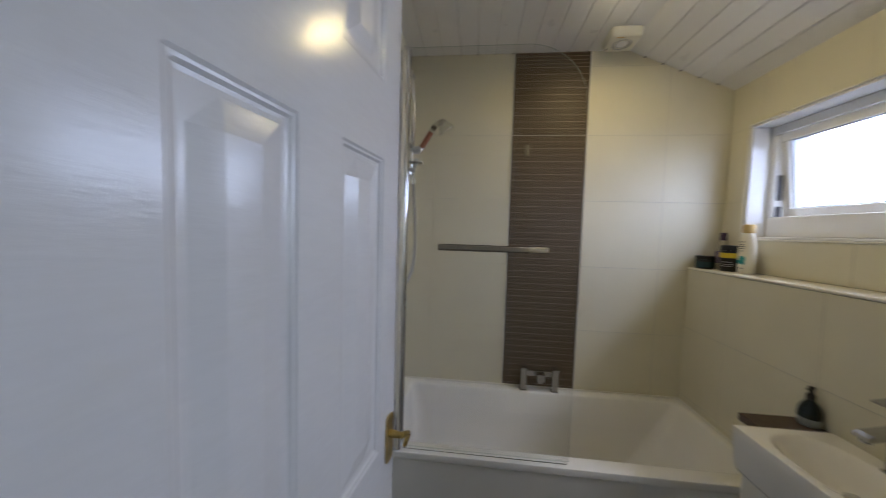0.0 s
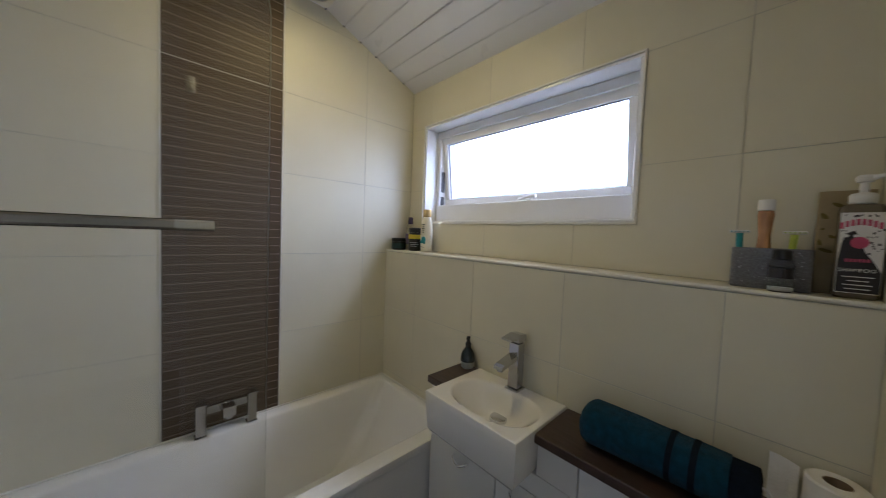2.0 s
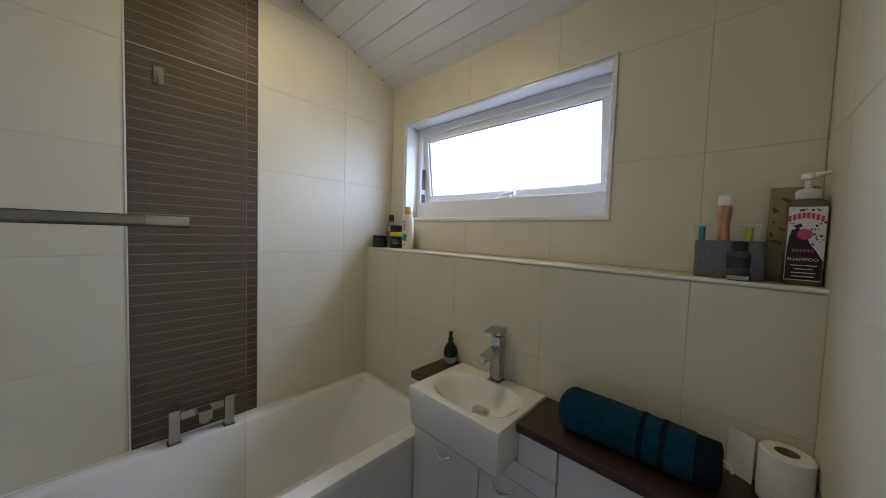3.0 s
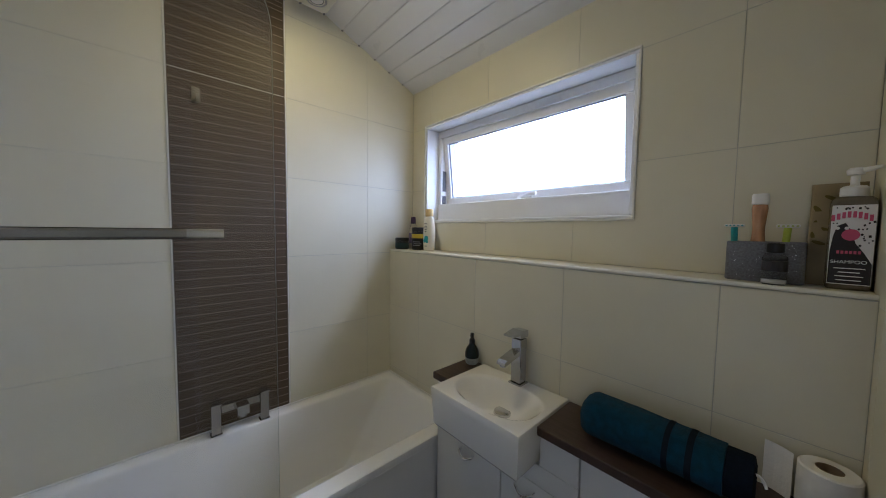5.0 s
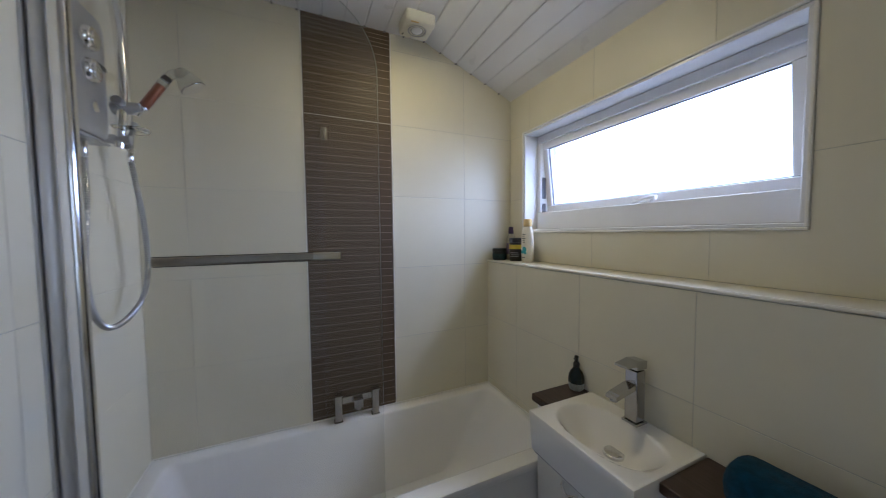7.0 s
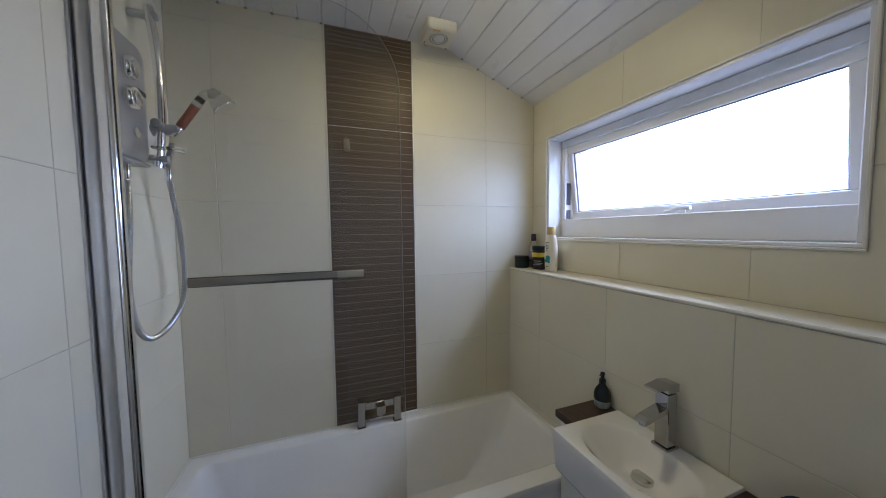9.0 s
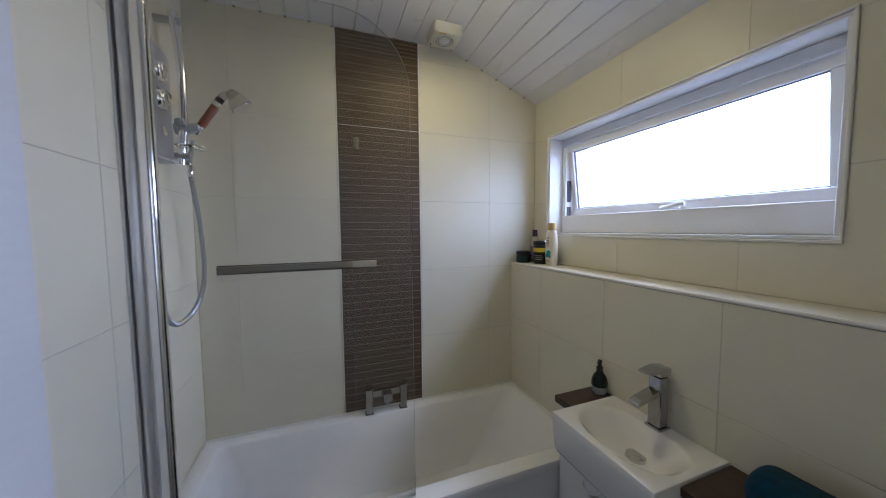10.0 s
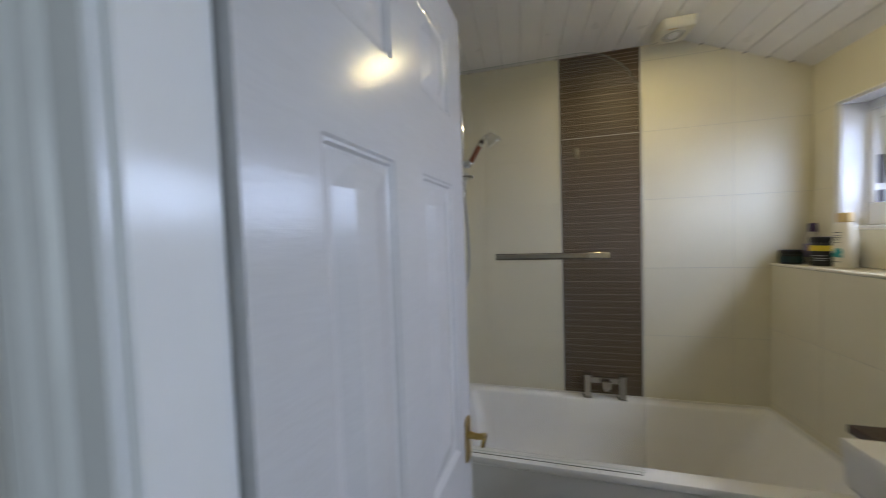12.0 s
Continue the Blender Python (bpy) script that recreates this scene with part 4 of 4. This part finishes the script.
roll = thing("toilet_roll", (-0.054, -1.794, WT), "white toilet roll standing on the worktop", "toilet roll")
bm = bmesh.new()
prof = [(0.021, 0.0), (0.042, 0.0), (0.0455, 0.003), (0.046, 0.055), (0.0455, 0.117), (0.042, 0.120), (0.021, 0.120)]
lathe(prof, (-0.054, -1.794, WT + 0.0005), 40, into=bm)
for f in [f for f in bm.faces if len(f.verts) > 4]:
    bm.faces.remove(f)
part("paper_roll", bm, PAPER, roll, smooth=True)
bm = bmesh.new()
lathe([(0.0205, 0.0), (0.0205, 0.1195), (0.0190, 0.1195), (0.0190, 0.002)], (-0.054, -1.794, WT + 0.0005), 32, into=bm)
for f in [f for f in bm.faces if len(f.verts) > 4 and f.calc_center_median().z > WT + 0.05]:
    bm.faces.remove(f)
part("core", bm, CARD, roll, "brown cardboard core", smooth=True)
bm = bmesh.new()
pts = [(-0.034, -1.744), (-0.022, -1.730), (-0.013, -1.715), (-0.008, -1.698)]
prism([(x, y) for x, y in pts] + [(x + 0.0012, y + 0.0008) for x, y in reversed(pts)], "z", WT + 0.001, WT + 0.116, into=bm)
part("loose_sheet", bm, PAPER, roll)

soap = thing("soap_dispenser", (-0.030, -0.750, WT), "dark green pear-shaped soap bottle with black pump", "soap bottle")
SC = (-0.034, -0.752, WT + 0.0005)
part("label_base", lathe([(0.0000, 0.0000), (0.0248, 0.0000), (0.0289, 0.0047), (0.0319, 0.0307)], SC, 28), material("pale_label", (0.42, 0.46, 0.44), 0.4, tint=0.3, noise_scale=90), soap, "pale printed label", smooth=True)
part("bottle_body", lathe([(0.0320, 0.0309), (0.0324, 0.0425), (0.0307, 0.0590), (0.0242, 0.0755), (0.0153, 0.0873), (0.0124, 0.0944)], SC, 28), NAVY_SOAP, soap, smooth=True)
part("pump_collar", lathe([(0.0130, 0.0950), (0.0136, 0.1109), (0.0106, 0.1145), (0.0071, 0.1192)], SC, 24), BLACK, soap, smooth=True)
bm = lathe([(0.0068, 0.1194), (0.0068, 0.1322), (0.0088, 0.1333), (0.0088, 0.1404), (0.0047, 0.1428)], SC, 20)
rod((SC[0] - 0.002, SC[1], SC[2] + 0.137), (SC[0] - 0.020, SC[1] - 0.006, SC[2] + 0.134), 0.0040, 0.003, 10, into=bm)
part("pump_nozzle", bm, BLACK, soap, smooth=True)

# ---- toiletries in the corner of the ledge ----
L0 = LEDGE_Z - 0.0005
jar = thing("small_jar", (0.056, -0.052, L0), "small dark teal jar with black lid on the ledge", "jar")
part("jar_body", lathe([(0.0, 0.0), (0.033, 0.0), (0.036, 0.003), (0.036, 0.040), (0.034, 0.043)], (0.056, -0.052, L0), 32), BLACK, jar, smooth=True)
part("jar_label", lathe([(0.0364, 0.008), (0.0364, 0.034)], (0.056, -0.052, L0), 32), GREEN, jar)
part("jar_lid", lathe([(0.036, 0.0435), (0.037, 0.046), (0.037, 0.058), (0.034, 0.061)], (0.056, -0.052, L0), 32), BLACK, jar, smooth=True)

bot = thing("clear_bottle", (0.138, -0.060, L0), "slim clear bottle with a dark purple cap", "bottle")
BC = (0.138, -0.060, L0)
part("bottle_shell", lathe([(0.0, 0.0), (0.022, 0.0), (0.024, 0.004), (0.024, 0.095), (0.020, 0.118), (0.014, 0.130), (0.0125, 0.136)], BC, 28), CLEAR, bot, smooth=True)
part("bottle_print", lathe([(0.0244, 0.030), (0.0244, 0.085)], BC, 28), material("violet_print", (0.20, 0.17, 0.28), 0.5, tint=0.5, noise_scale=120), bot)
part("cap", lathe([(0.0130, 0.1365), (0.0135, 0.138), (0.0125, 0.170), (0.011, 0.173)], BC, 24), PURPLE, bot, smooth=True)

tub = thing("hair_product_jar", (0.110, -0.158, L0), "dark jar with yellow label band and black lid", "jar")
TC = (0.112, -0.158, L0)
part("jar_body", lathe([(0.0, 0.0), (0.036, 0.0), (0.039, 0.004), (0.040, 0.088), (0.038, 0.092)], TC, 32), BLACK, tub, smooth=True)
part("label_band", lathe([(0.0406, 0.060), (0.0406, 0.082)], TC, 32), YELLOW, tub, "yellow label band")
bm = bmesh.new()
for i, h in enumerate((0.040, 0.030, 0.022)):
    for k in range(8):
        a = radians(185 + 7 * k + 9 * (i % 2))
        box(TC[0] + 0.0404 * math.cos(a) - 0.002, TC[0] + 0.0404 * math.cos(a) + 0.002, TC[1] + 0.0404 * math.sin(a) - 0.002, TC[1] + 0.0404 * math.sin(a) + 0.002, L0 + h, L0 + h + 0.003, into=bm)
tagged(part("small_print", bm, SHOWER_GREY, tub), kind="stuff")
part("jar_lid", lathe([(0.0395, 0.0925), (0.0405, 0.095), (0.0405, 0.112), (0.037, 0.116)], TC, 32), BLACK, tub, smooth=True)

sh = thing("shampoo_bottle", (0.100, -0.272, L0), "cream shampoo bottle with gold cap and green label", "shampoo bottle")
HC = (0.098, -0.272, L0)
part("bottle_body", lathe([(0.0, 0.0), (0.030, 0.0), (0.034, 0.005), (0.037, 0.060), (0.036, 0.110), (0.031, 0.150), (0.024, 0.166), (0.020, 0.170)], HC, 36, squash=(0.62, 1.0)), CREAM, sh, smooth=True)
part("cap", lathe([(0.0195, 0.1705), (0.022, 0.173), (0.022, 0.200), (0.019, 0.206)], HC, 28, squash=(0.85, 1)), GOLD, sh, "gold plastic cap", smooth=True)
bm = bmesh.new()
for cy, cz, r in ((-0.005, 0.062, 0.013), (0.006, 0.050, 0.009), (-0.010, 0.046, 0.007)):
    rod((HC[0] - 0.0242, HC[1] + cy, L0 + cz), (HC[0] - 0.0200, HC[1] + cy, L0 + cz), r, sides=18, into=bm)
tagged(part("green_print", bm, TEAL, sh), kind="stuff")
bm = bmesh.new()
for h, w in ((0.132, 0.018), (0.120, 0.014), (0.112, 0.020), (0.104, 0.016), (0.094, 0.012), (0.022, 0.016)):
    box(HC[0] - 0.0240, HC[0] - 0.0180, HC[1] - w / 2, HC[1] + w / 2, L0 + h, L0 + h + 0.003, into=bm)
tagged(part("dark_print", bm, GREEN, sh), kind="stuff")

for ob, size in ((jar, 1.2), (bot, 1.2), (tub, 1.2), (sh, 1.2)):
    ob.scale = (size, size, size)

# ---- toiletries at the other end of the ledge ----
hold = thing("toothbrush_holder", (0.090, -1.660, L0), "dark grey speckled stone-resin holder on the ledge", "holder")
hx0, hx1, hy0, hy1, hh = 0.060, 0.130, -1.742, -1.596, 0.105
part("holder_body", loft([[(x, y, L0 + z) for x, y in rounded(hx0 + i, hx1 - i, hy0 + i, hy1 - i, 0.012, 4)] for z, i in ((0.0, 0.002), (0.003, 0.0), (hh - 0.002, 0.0), (hh, 0.002), (hh, 0.008), (0.02, 0.009))], cap_first=True), STONE, hold, smooth=True)


bm = bmesh.new()
grng = random.Random(12)
for k in range(46):
    gy, gz, q = grng.uniform(hy0 + 0.014, hy1 - 0.014), L0 + grng.uniform(0.010, hh - 0.008), grng.uniform(0.0004, 0.0010)
    box(hx0 - 0.0005, hx0 + 0.0004, gy - q, gy + q, gz - q, gz + q, into=bm)
tagged(part("glitter", bm, CHROME, hold, "silver glitter specks"), kind="stuff")


def brush(at, lean, mat, label):
    b = thing("razor", at, label, "razor", group="things in the holder")
    top = Vector(at) + Vector(lean)
    part("handle", rod(Vector(at), top, 0.0065, 0.0075, 14, 0.001), mat, b, smooth=True)
    bm = box(top.x - 0.006, top.x + 0.006, top.y - 0.021, top.y + 0.021, top.z + 0.0005, top.z + 0.0085, 0.002, 1)
    part("blade_head", bm, WHITE, b)
    bm = bmesh.new()
    for k in range(5):
        box(top.x - 0.0066, top.x + 0.0066, top.y - 0.018 + k * 0.008, top.y - 0.014 + k * 0.008, top.z + 0.003, top.z + 0.006, into=bm)
    part("blade", bm, mat, b)
    return b


brush((0.092, -1.612, L0 + 0.021), (0.0, 0.004, 0.122), TEAL, "teal plastic razor standing in the holder")
brush((0.084, -1.702, L0 + 0.021), (0.0, -0.006, 0.120), LIME, "lime plastic razor standing in the holder")
cop = thing("copper_bottle", (0.100, -1.655, L0 + 0.021), "copper-coloured bottle with white cap in the holder", "bottle")
CC = (0.100, -1.655, L0 + 0.0205)
part("bottle_body", lathe([(0.0, 0.0), (0.019, 0.0), (0.021, 0.004), (0.020, 0.05), (0.0145, 0.100), (0.0135, 0.118), (0.0160, 0.150), (0.0180, 0.172), (0.0160, 0.182)], CC, 28, squash=(0.9, 0.9)), ORANGE, cop, smooth=True)
part("cap", lathe([(0.0150, 0.1825), (0.017, 0.184), (0.0165, 0.208), (0.0155, 0.211)], CC, 28), WHITE, cop, "white cap", smooth=True)
mini = thing("small_clear_bottle", (0.032, -1.690, L0), "small clear bottle with black cap and dark label", "bottle")
MC = (0.034, -1.690, L0)
part("bottle_shell", lathe([(0.0, 0.0), (0.021, 0.0), (0.0225, 0.003), (0.0225, 0.066), (0.018, 0.076), (0.014, 0.078)], MC, 28), CLEAR, mini, smooth=True)
part("white_base", lathe([(0.0, 0.003), (0.0205, 0.003), (0.0205, 0.013), (0.0, 0.013)], MC, 28), WHITE, mini)
part("label", lathe([(0.0229, 0.034), (0.0229, 0.058)], MC, 28), RED_LABEL, mini, "black printed label")
part("cap", lathe([(0.0150, 0.0785), (0.0165, 0.080), (0.0165, 0.101), (0.014, 0.103)], MC, 28), BLACK, mini, smooth=True)

kp = thing("kraft_packet", (0.140, -1.770, L0), "brown kraft paper packet with olive leaf print", "packet")
ky0, ky1 = -1.832, -1.742
part("packet_body", loft([[(x, y, L0 + z) for x, y in rounded(0.128 - d, 0.138 + d, ky0 + i, ky1 - i, 0.004, 3)] for z, d, i in ((0.0, 0.014, 0.0), (0.06, 0.020, 0.001), (0.16, 0.012, 0.002), (0.225, 0.002, 0.002), (0.250, 0.0, 0.002))], cap_first=True), KRAFT, kp, smooth=True)
bm = bmesh.new()
for cy, cz, a, r in ((-1.756, 0.185, 60, 0.014), (-1.752, 0.150, 100, 0.011), (-1.750, 0.122, 80, 0.010), (-1.760, 0.105, 20, 0.012), (-1.772, 0.135, 40, 0.012), (-1.775, 0.215, 30, 0.012)):
    d = 0.020 if cz < 0.1 else 0.020 - 0.018 * (cz - 0.06) / 0.165
    pts = [(cy + r * math.cos(q) * math.cos(radians(a)) - 0.35 * r * math.sin(q) * math.sin(radians(a)), L0 + cz + r * math.cos(q) * math.sin(radians(a)) + 0.35 * r * math.sin(q) * math.cos(radians(a))) for q in [k * math.pi / 6 for k in range(12)]]
    prism(pts, "x", 0.128 - d - 0.0022, 0.128 - d + 0.002, into=bm)
tagged(part("leaf_print", bm, OLIVE, kp), kind="stuff")

pet = thing("pump_shampoo", (0.082, -1.795, L0), "black and white printed shampoo bottle with white pump", "shampoo bottle")
px0, px1, py0, py1 = 0.058, 0.108, -1.838, -1.772
part("bottle_body", loft([[(x, y, L0 + z) for x, y in rounded(px0 + i, px1 - i, py0 + i, py1 - i, 0.012, 5)] for z, i in ((0.0, 0.003), (0.004, 0.0), (0.197, 0.0), (0.206, 0.002), (0.211, 0.007), (0.2122, 0.014))], cap_first=True), material("smoky_bottle", (0.30, 0.26, 0.20), 0.15, transmission=0.5, ior=1.35, tint=0.1, noise_scale=20), pet, smooth=True)
lab = part("front_label", box(px0 - 0.0010, px0 - 0.0002, py0 + 0.002, py1 - 0.002, L0 + 0.012, L0 + 0.192), WHITE, pet, "white label with a black figure")
cy = (py0 + py1) / 2
dome = [(cy - 0.030, L0 + 0.014), (cy + 0.030, L0 + 0.014), (cy + 0.030, L0 + 0.085), (cy + 0.027, L0 + 0.120), (cy + 0.022, L0 + 0.145), (cy + 0.010, L0 + 0.152), (cy + 0.002, L0 + 0.135), (cy - 0.006, L0 + 0.105), (cy - 0.018, L0 + 0.085), (cy - 0.030, L0 + 0.060)]
part("black_figure", prism(dome, "x", px0 - 0.0016, px0 - 0.0010), LABEL_BLACK, lab)
bm = prism([(cy + 0.002 + 0.013 * math.cos(q), L0 + 0.125 + 0.013 * math.sin(q)) for q in [k * math.pi / 8 for k in range(16)]], "x", px0 - 0.0020, px0 - 0.0011)
for k in range(8):
    box(px0 - 0.0020, px0 - 0.0011, cy + 0.026 - 0.0075 * k, cy + 0.031 - 0.0075 * k, L0 + 0.156 + 0.008 * math.sin(k * 0.45), L0 + 0.170 + 0.008 * math.sin(k * 0.45), into=bm)
for k in range(6):
    box(px0 - 0.0020, px0 - 0.0017, cy + 0.016 - 0.006 * k, cy + 0.020 - 0.006 * k, L0 + 0.082, L0 + 0.089, into=bm)
tagged(part("pink_print", bm, PINK, lab), kind="stuff")
bm = bmesh.new()
prng = random.Random(8)
for k in range(75):
    yy, zz = cy + prng.uniform(-0.029, 0.028), L0 + prng.uniform(0.10, 0.188)
    if zz < L0 + 0.150 and yy > cy - 0.008:
        continue
    if L0 + 0.152 < zz < L0 + 0.182 and yy > cy - 0.026:
        continue
    r = prng.uniform(0.0012, 0.0028)
    a = prng.uniform(0, 3)
    prism([(yy + r * math.cos(a + q), zz + 1.3 * r * math.sin(a + q)) for q in (0, 1.57, 3.14, 4.71)], "x", px0 - 0.0016, px0 - 0.0010, into=bm)
tagged(part("spot_print", bm, LABEL_BLACK, lab), kind="stuff")
bm = bmesh.new()
for q in (-0.004, 0.009):
    rod((px0 - 0.0020, cy + 0.012 + q, L0 + 0.140), (px0 - 0.0016, cy + 0.012 + q, L0 + 0.140), 0.0035, sides=12, into=bm)
for k, w in enumerate((0.044, 0.030, 0.040, 0.036)):
    box(px0 - 0.0020, px0 - 0.0016, cy - w / 2, cy + w / 2, L0 + 0.048 - 0.009 * k, L0 + 0.050 - 0.009 * k, into=bm)
tagged(part("white_print", bm, WHITE, lab), kind="stuff")


def lettering(text, size, m, mat, parent, label):
    cu = bpy.data.curves.new("lettering", "FONT")
    cu.body, cu.size, cu.align_x, cu.extrude = text, size, "CENTER", 0.0001
    ob = bpy.data.objects.new("lettering", cu)
    scene.collection.objects.link(ob)
    bpy.context.view_layer.update()
    me = bpy.data.meshes.new_from_object(ob.evaluated_get(bpy.context.evaluated_depsgraph_get()))
    bpy.data.objects.remove(ob)
    bpy.data.curves.remove(cu)
    me.materials.append(mat)
    me.transform(Matrix.Translation(-ORIGIN[parent]) @ m)
    o = new("lettering", me)
    ORIGIN[o] = ORIGIN[parent]
    o.parent = parent
    o["label"] = label
    return o


facing = Matrix(((0, 0, -1, px0 - 0.0019), (-1, 0, 0, cy + 0.002), (0, 1, 0, L0 + 0.060), (0, 0, 0, 1)))
lettering("SHAMPOO", 0.0108, facing, WHITE, lab, "white lettering")
part("pump_collar", lathe([(0.020, 0.2125), (0.021, 0.214), (0.021, 0.232), (0.017, 0.236), (0.009, 0.238)], (0.083, cy, L0), 28), WHITE, pet, smooth=True)
bm = lathe([(0.007, 0.2385), (0.007, 0.260), (0.013, 0.262), (0.014, 0.272), (0.010, 0.277)], (0.083, cy, L0), 24)
rod((0.080, cy - 0.008, L0 + 0.270), (0.062, cy - 0.034, L0 + 0.274), 0.0065, 0.004, 12, 0.001, into=bm)
part("pump_spout", bm, WHITE, pet, smooth=True)

# ---- wall tiles ----
TILE_MESH = {}


def piece(name, parent, axis, face, a0, a1, z0, z1, mat, out=-1):
    """A tile on a wall whose face is at the given coordinate of the axis; out: the side it faces."""
    gap = 0.0010
    w, h = round(a1 - a0 - 2 * gap, 4), round(z1 - z0 - 2 * gap, 4)
    key = (axis, out, w, h, mat.name)
    if key not in TILE_MESH:
        c = 0.0009
        bm = bmesh.new()

        def place(u, v, d):
            return (u, -out * d, v) if axis == "y" else (-out * d, u, v)
        # d: 0 at the face, growing into the wall
        rings = []
        for inset, d in ((0.0, 0.0011), (0.0, c), (c, 0.0)):
            rings.append([place(u, v, d) for u, v in ((-w / 2 + inset, -h / 2 + inset), (w / 2 - inset, -h / 2 + inset), (w / 2 - inset, h / 2 - inset), (-w / 2 + inset, h / 2 - inset))])
        loft(rings, into=bm, cap_first=True)
        bmesh.ops.recalc_face_normals(bm, faces=bm.faces[:])
        me = bpy.data.meshes.new(name)
        bm.to_mesh(me)
        bm.free()
        me.materials.append(mat)
        TILE_MESH[key] = me
    ob = new(name, TILE_MESH[key])
    ob.parent = parent
    u, v = (a0 + a1) / 2, (z0 + z1) / 2
    ob.location = (u, face, v) if axis == "y" else (face, u, v)
    return ob


ROWS_Z = [FLOOR + 0.002, 0.142, 0.540, 0.940, 1.338, 1.738, 2.130, 2.530, 2.74]
STRIP = (-1.057, -0.617)
FJ = -0.757

for za, zb in zip(ROWS_Z, ROWS_Z[1:]):
    for a, b in ((LEFT, -1.536), (-1.536, STRIP[0] - 0.006), (STRIP[1] + 0.006, -0.165), (-0.165, UPPER)):
        piece("tile", wall_back, "y", 0.0, a, b, za, zb, TILE)
    for a, b in ((STEP + 0.049, 0.0),):
        piece("tile", wall_left, "x", LEFT, a, b, za, zb, TILE, out=1)
    for a, b in ((NEAR, -1.595), (-1.595, -1.145), (-1.145, FJ), (FJ, STEP + 0.0013)):
        piece("tile", wall_left, "x", LEFT_F, a, b, za, zb, TILE, out=1)
for za, zb in ((FLOOR + 0.002, 0.200), (0.200, 0.600), (0.600, 1.003), (1.003, LEDGE_Z - 0.013)):
    for a, b in ((NEAR, -1.596), (-1.596, -1.165), (-1.165, -0.732), (-0.732, -0.300), (-0.300, 0.0)):
        piece("tile", wall_ledge, "x", LEDGE, a, b, za, zb, TILE)
wy0, wy1, wz0, wz1 = WIN[0] - 0.008, WIN[1] + 0.008, WIN[2] - 0.008, WIN[3] + 0.008
TOPZ = 2.45
for a, b, za, zb in ((NEAR, -1.596, LEDGE_Z, 1.738), (NEAR, -1.596, 1.738, 2.130), (NEAR, -1.596, 2.130, TOPZ), (-1.596, wy0, 1.738, 2.130), (wy1, 0.0, 1.738, 2.130),
                     (-1.110, -0.640, LEDGE_Z, wz0), (-0.640, -0.190, LEDGE_Z, wz0), (-1.110, -0.640, wz1, TOPZ), (-0.640, -0.190, wz1, TOPZ)):
    piece("tile", wall_window, "x", UPPER, a, b, za, zb, TILE)
# tiles cut round the corners of the window
g = 0.0006
for outline in (((-1.596, LEDGE_Z), (-1.110, LEDGE_Z), (-1.110, wz0), (wy0, wz0), (wy0, 1.738), (-1.596, 1.738)),
                ((-1.596, 2.130), (wy0, 2.130), (wy0, wz1), (-1.110, wz1), (-1.110, TOPZ), (-1.596, TOPZ)),
                ((-0.190, LEDGE_Z), (0.0, LEDGE_Z), (0.0, 1.738), (wy1, 1.738), (wy1, wz0), (-0.190, wz0)),
                ((wy1, 2.130), (0.0, 2.130), (0.0, TOPZ), (-0.190, TOPZ), (-0.190, wz1), (wy1, wz1))):
    cy0, cz0 = sum(q[0] for q in outline) / 6, sum(q[1] for q in outline) / 6
    part("tile", prism([(q[0] + math.copysign(g, cy0 - q[0]), q[1] + math.copysign(g, cz0 - q[1])) for q in outline], "x", UPPER, UPPER + 0.0011), TILE, wall_window)
for za, zb in zip(ROWS_Z, ROWS_Z[1:]):
    for a, b in ((DOOR_R + 0.030, -0.500), (-0.500, -0.050), (-0.050, UPPER)):
        piece("tile", wall_door, "y", NEAR, a, b, za, zb, TILE, out=1)
    piece("tile", wall_door, "y", NEAR, LEFT, DOOR_L - 0.025, za, zb, TILE, out=1)

# brown strip: ribbed tiles between two slim trims
for za, zb in zip(ROWS_Z[2:], ROWS_Z[3:]):
    t_ob = piece("brown_tile", wall_back, "y", -0.001, STRIP[0], STRIP[1], za, zb, BROWN)
    if za > 2.6:
        continue
    n = 10
    bm = bmesh.new()
    for i in range(0 if za > 0.9 else 1, n):
        z = za + (zb - za) * i / n
        box(STRIP[0] + 0.004, STRIP[1] - 0.004, -0.0022, -0.0012, z - 0.0015, z + 0.0015, into=bm)
    lines = tagged(part("rib_lines", bm, BROWN_LINE, wall_back), kind="stuff")
part("joint_line", box(STRIP[0] + 0.001, STRIP[1] - 0.001, -0.0030, -0.0023, 2.1291, 2.1309), TRIM, wall_back)
for x in (STRIP[0] - 0.003, STRIP[1] + 0.003):
    part("strip_trim", box(x - 0.0025, x + 0.0025, -0.0035, 0.0015, RIM, 2.70, 0.0008, 1), TRIM, wall_back)
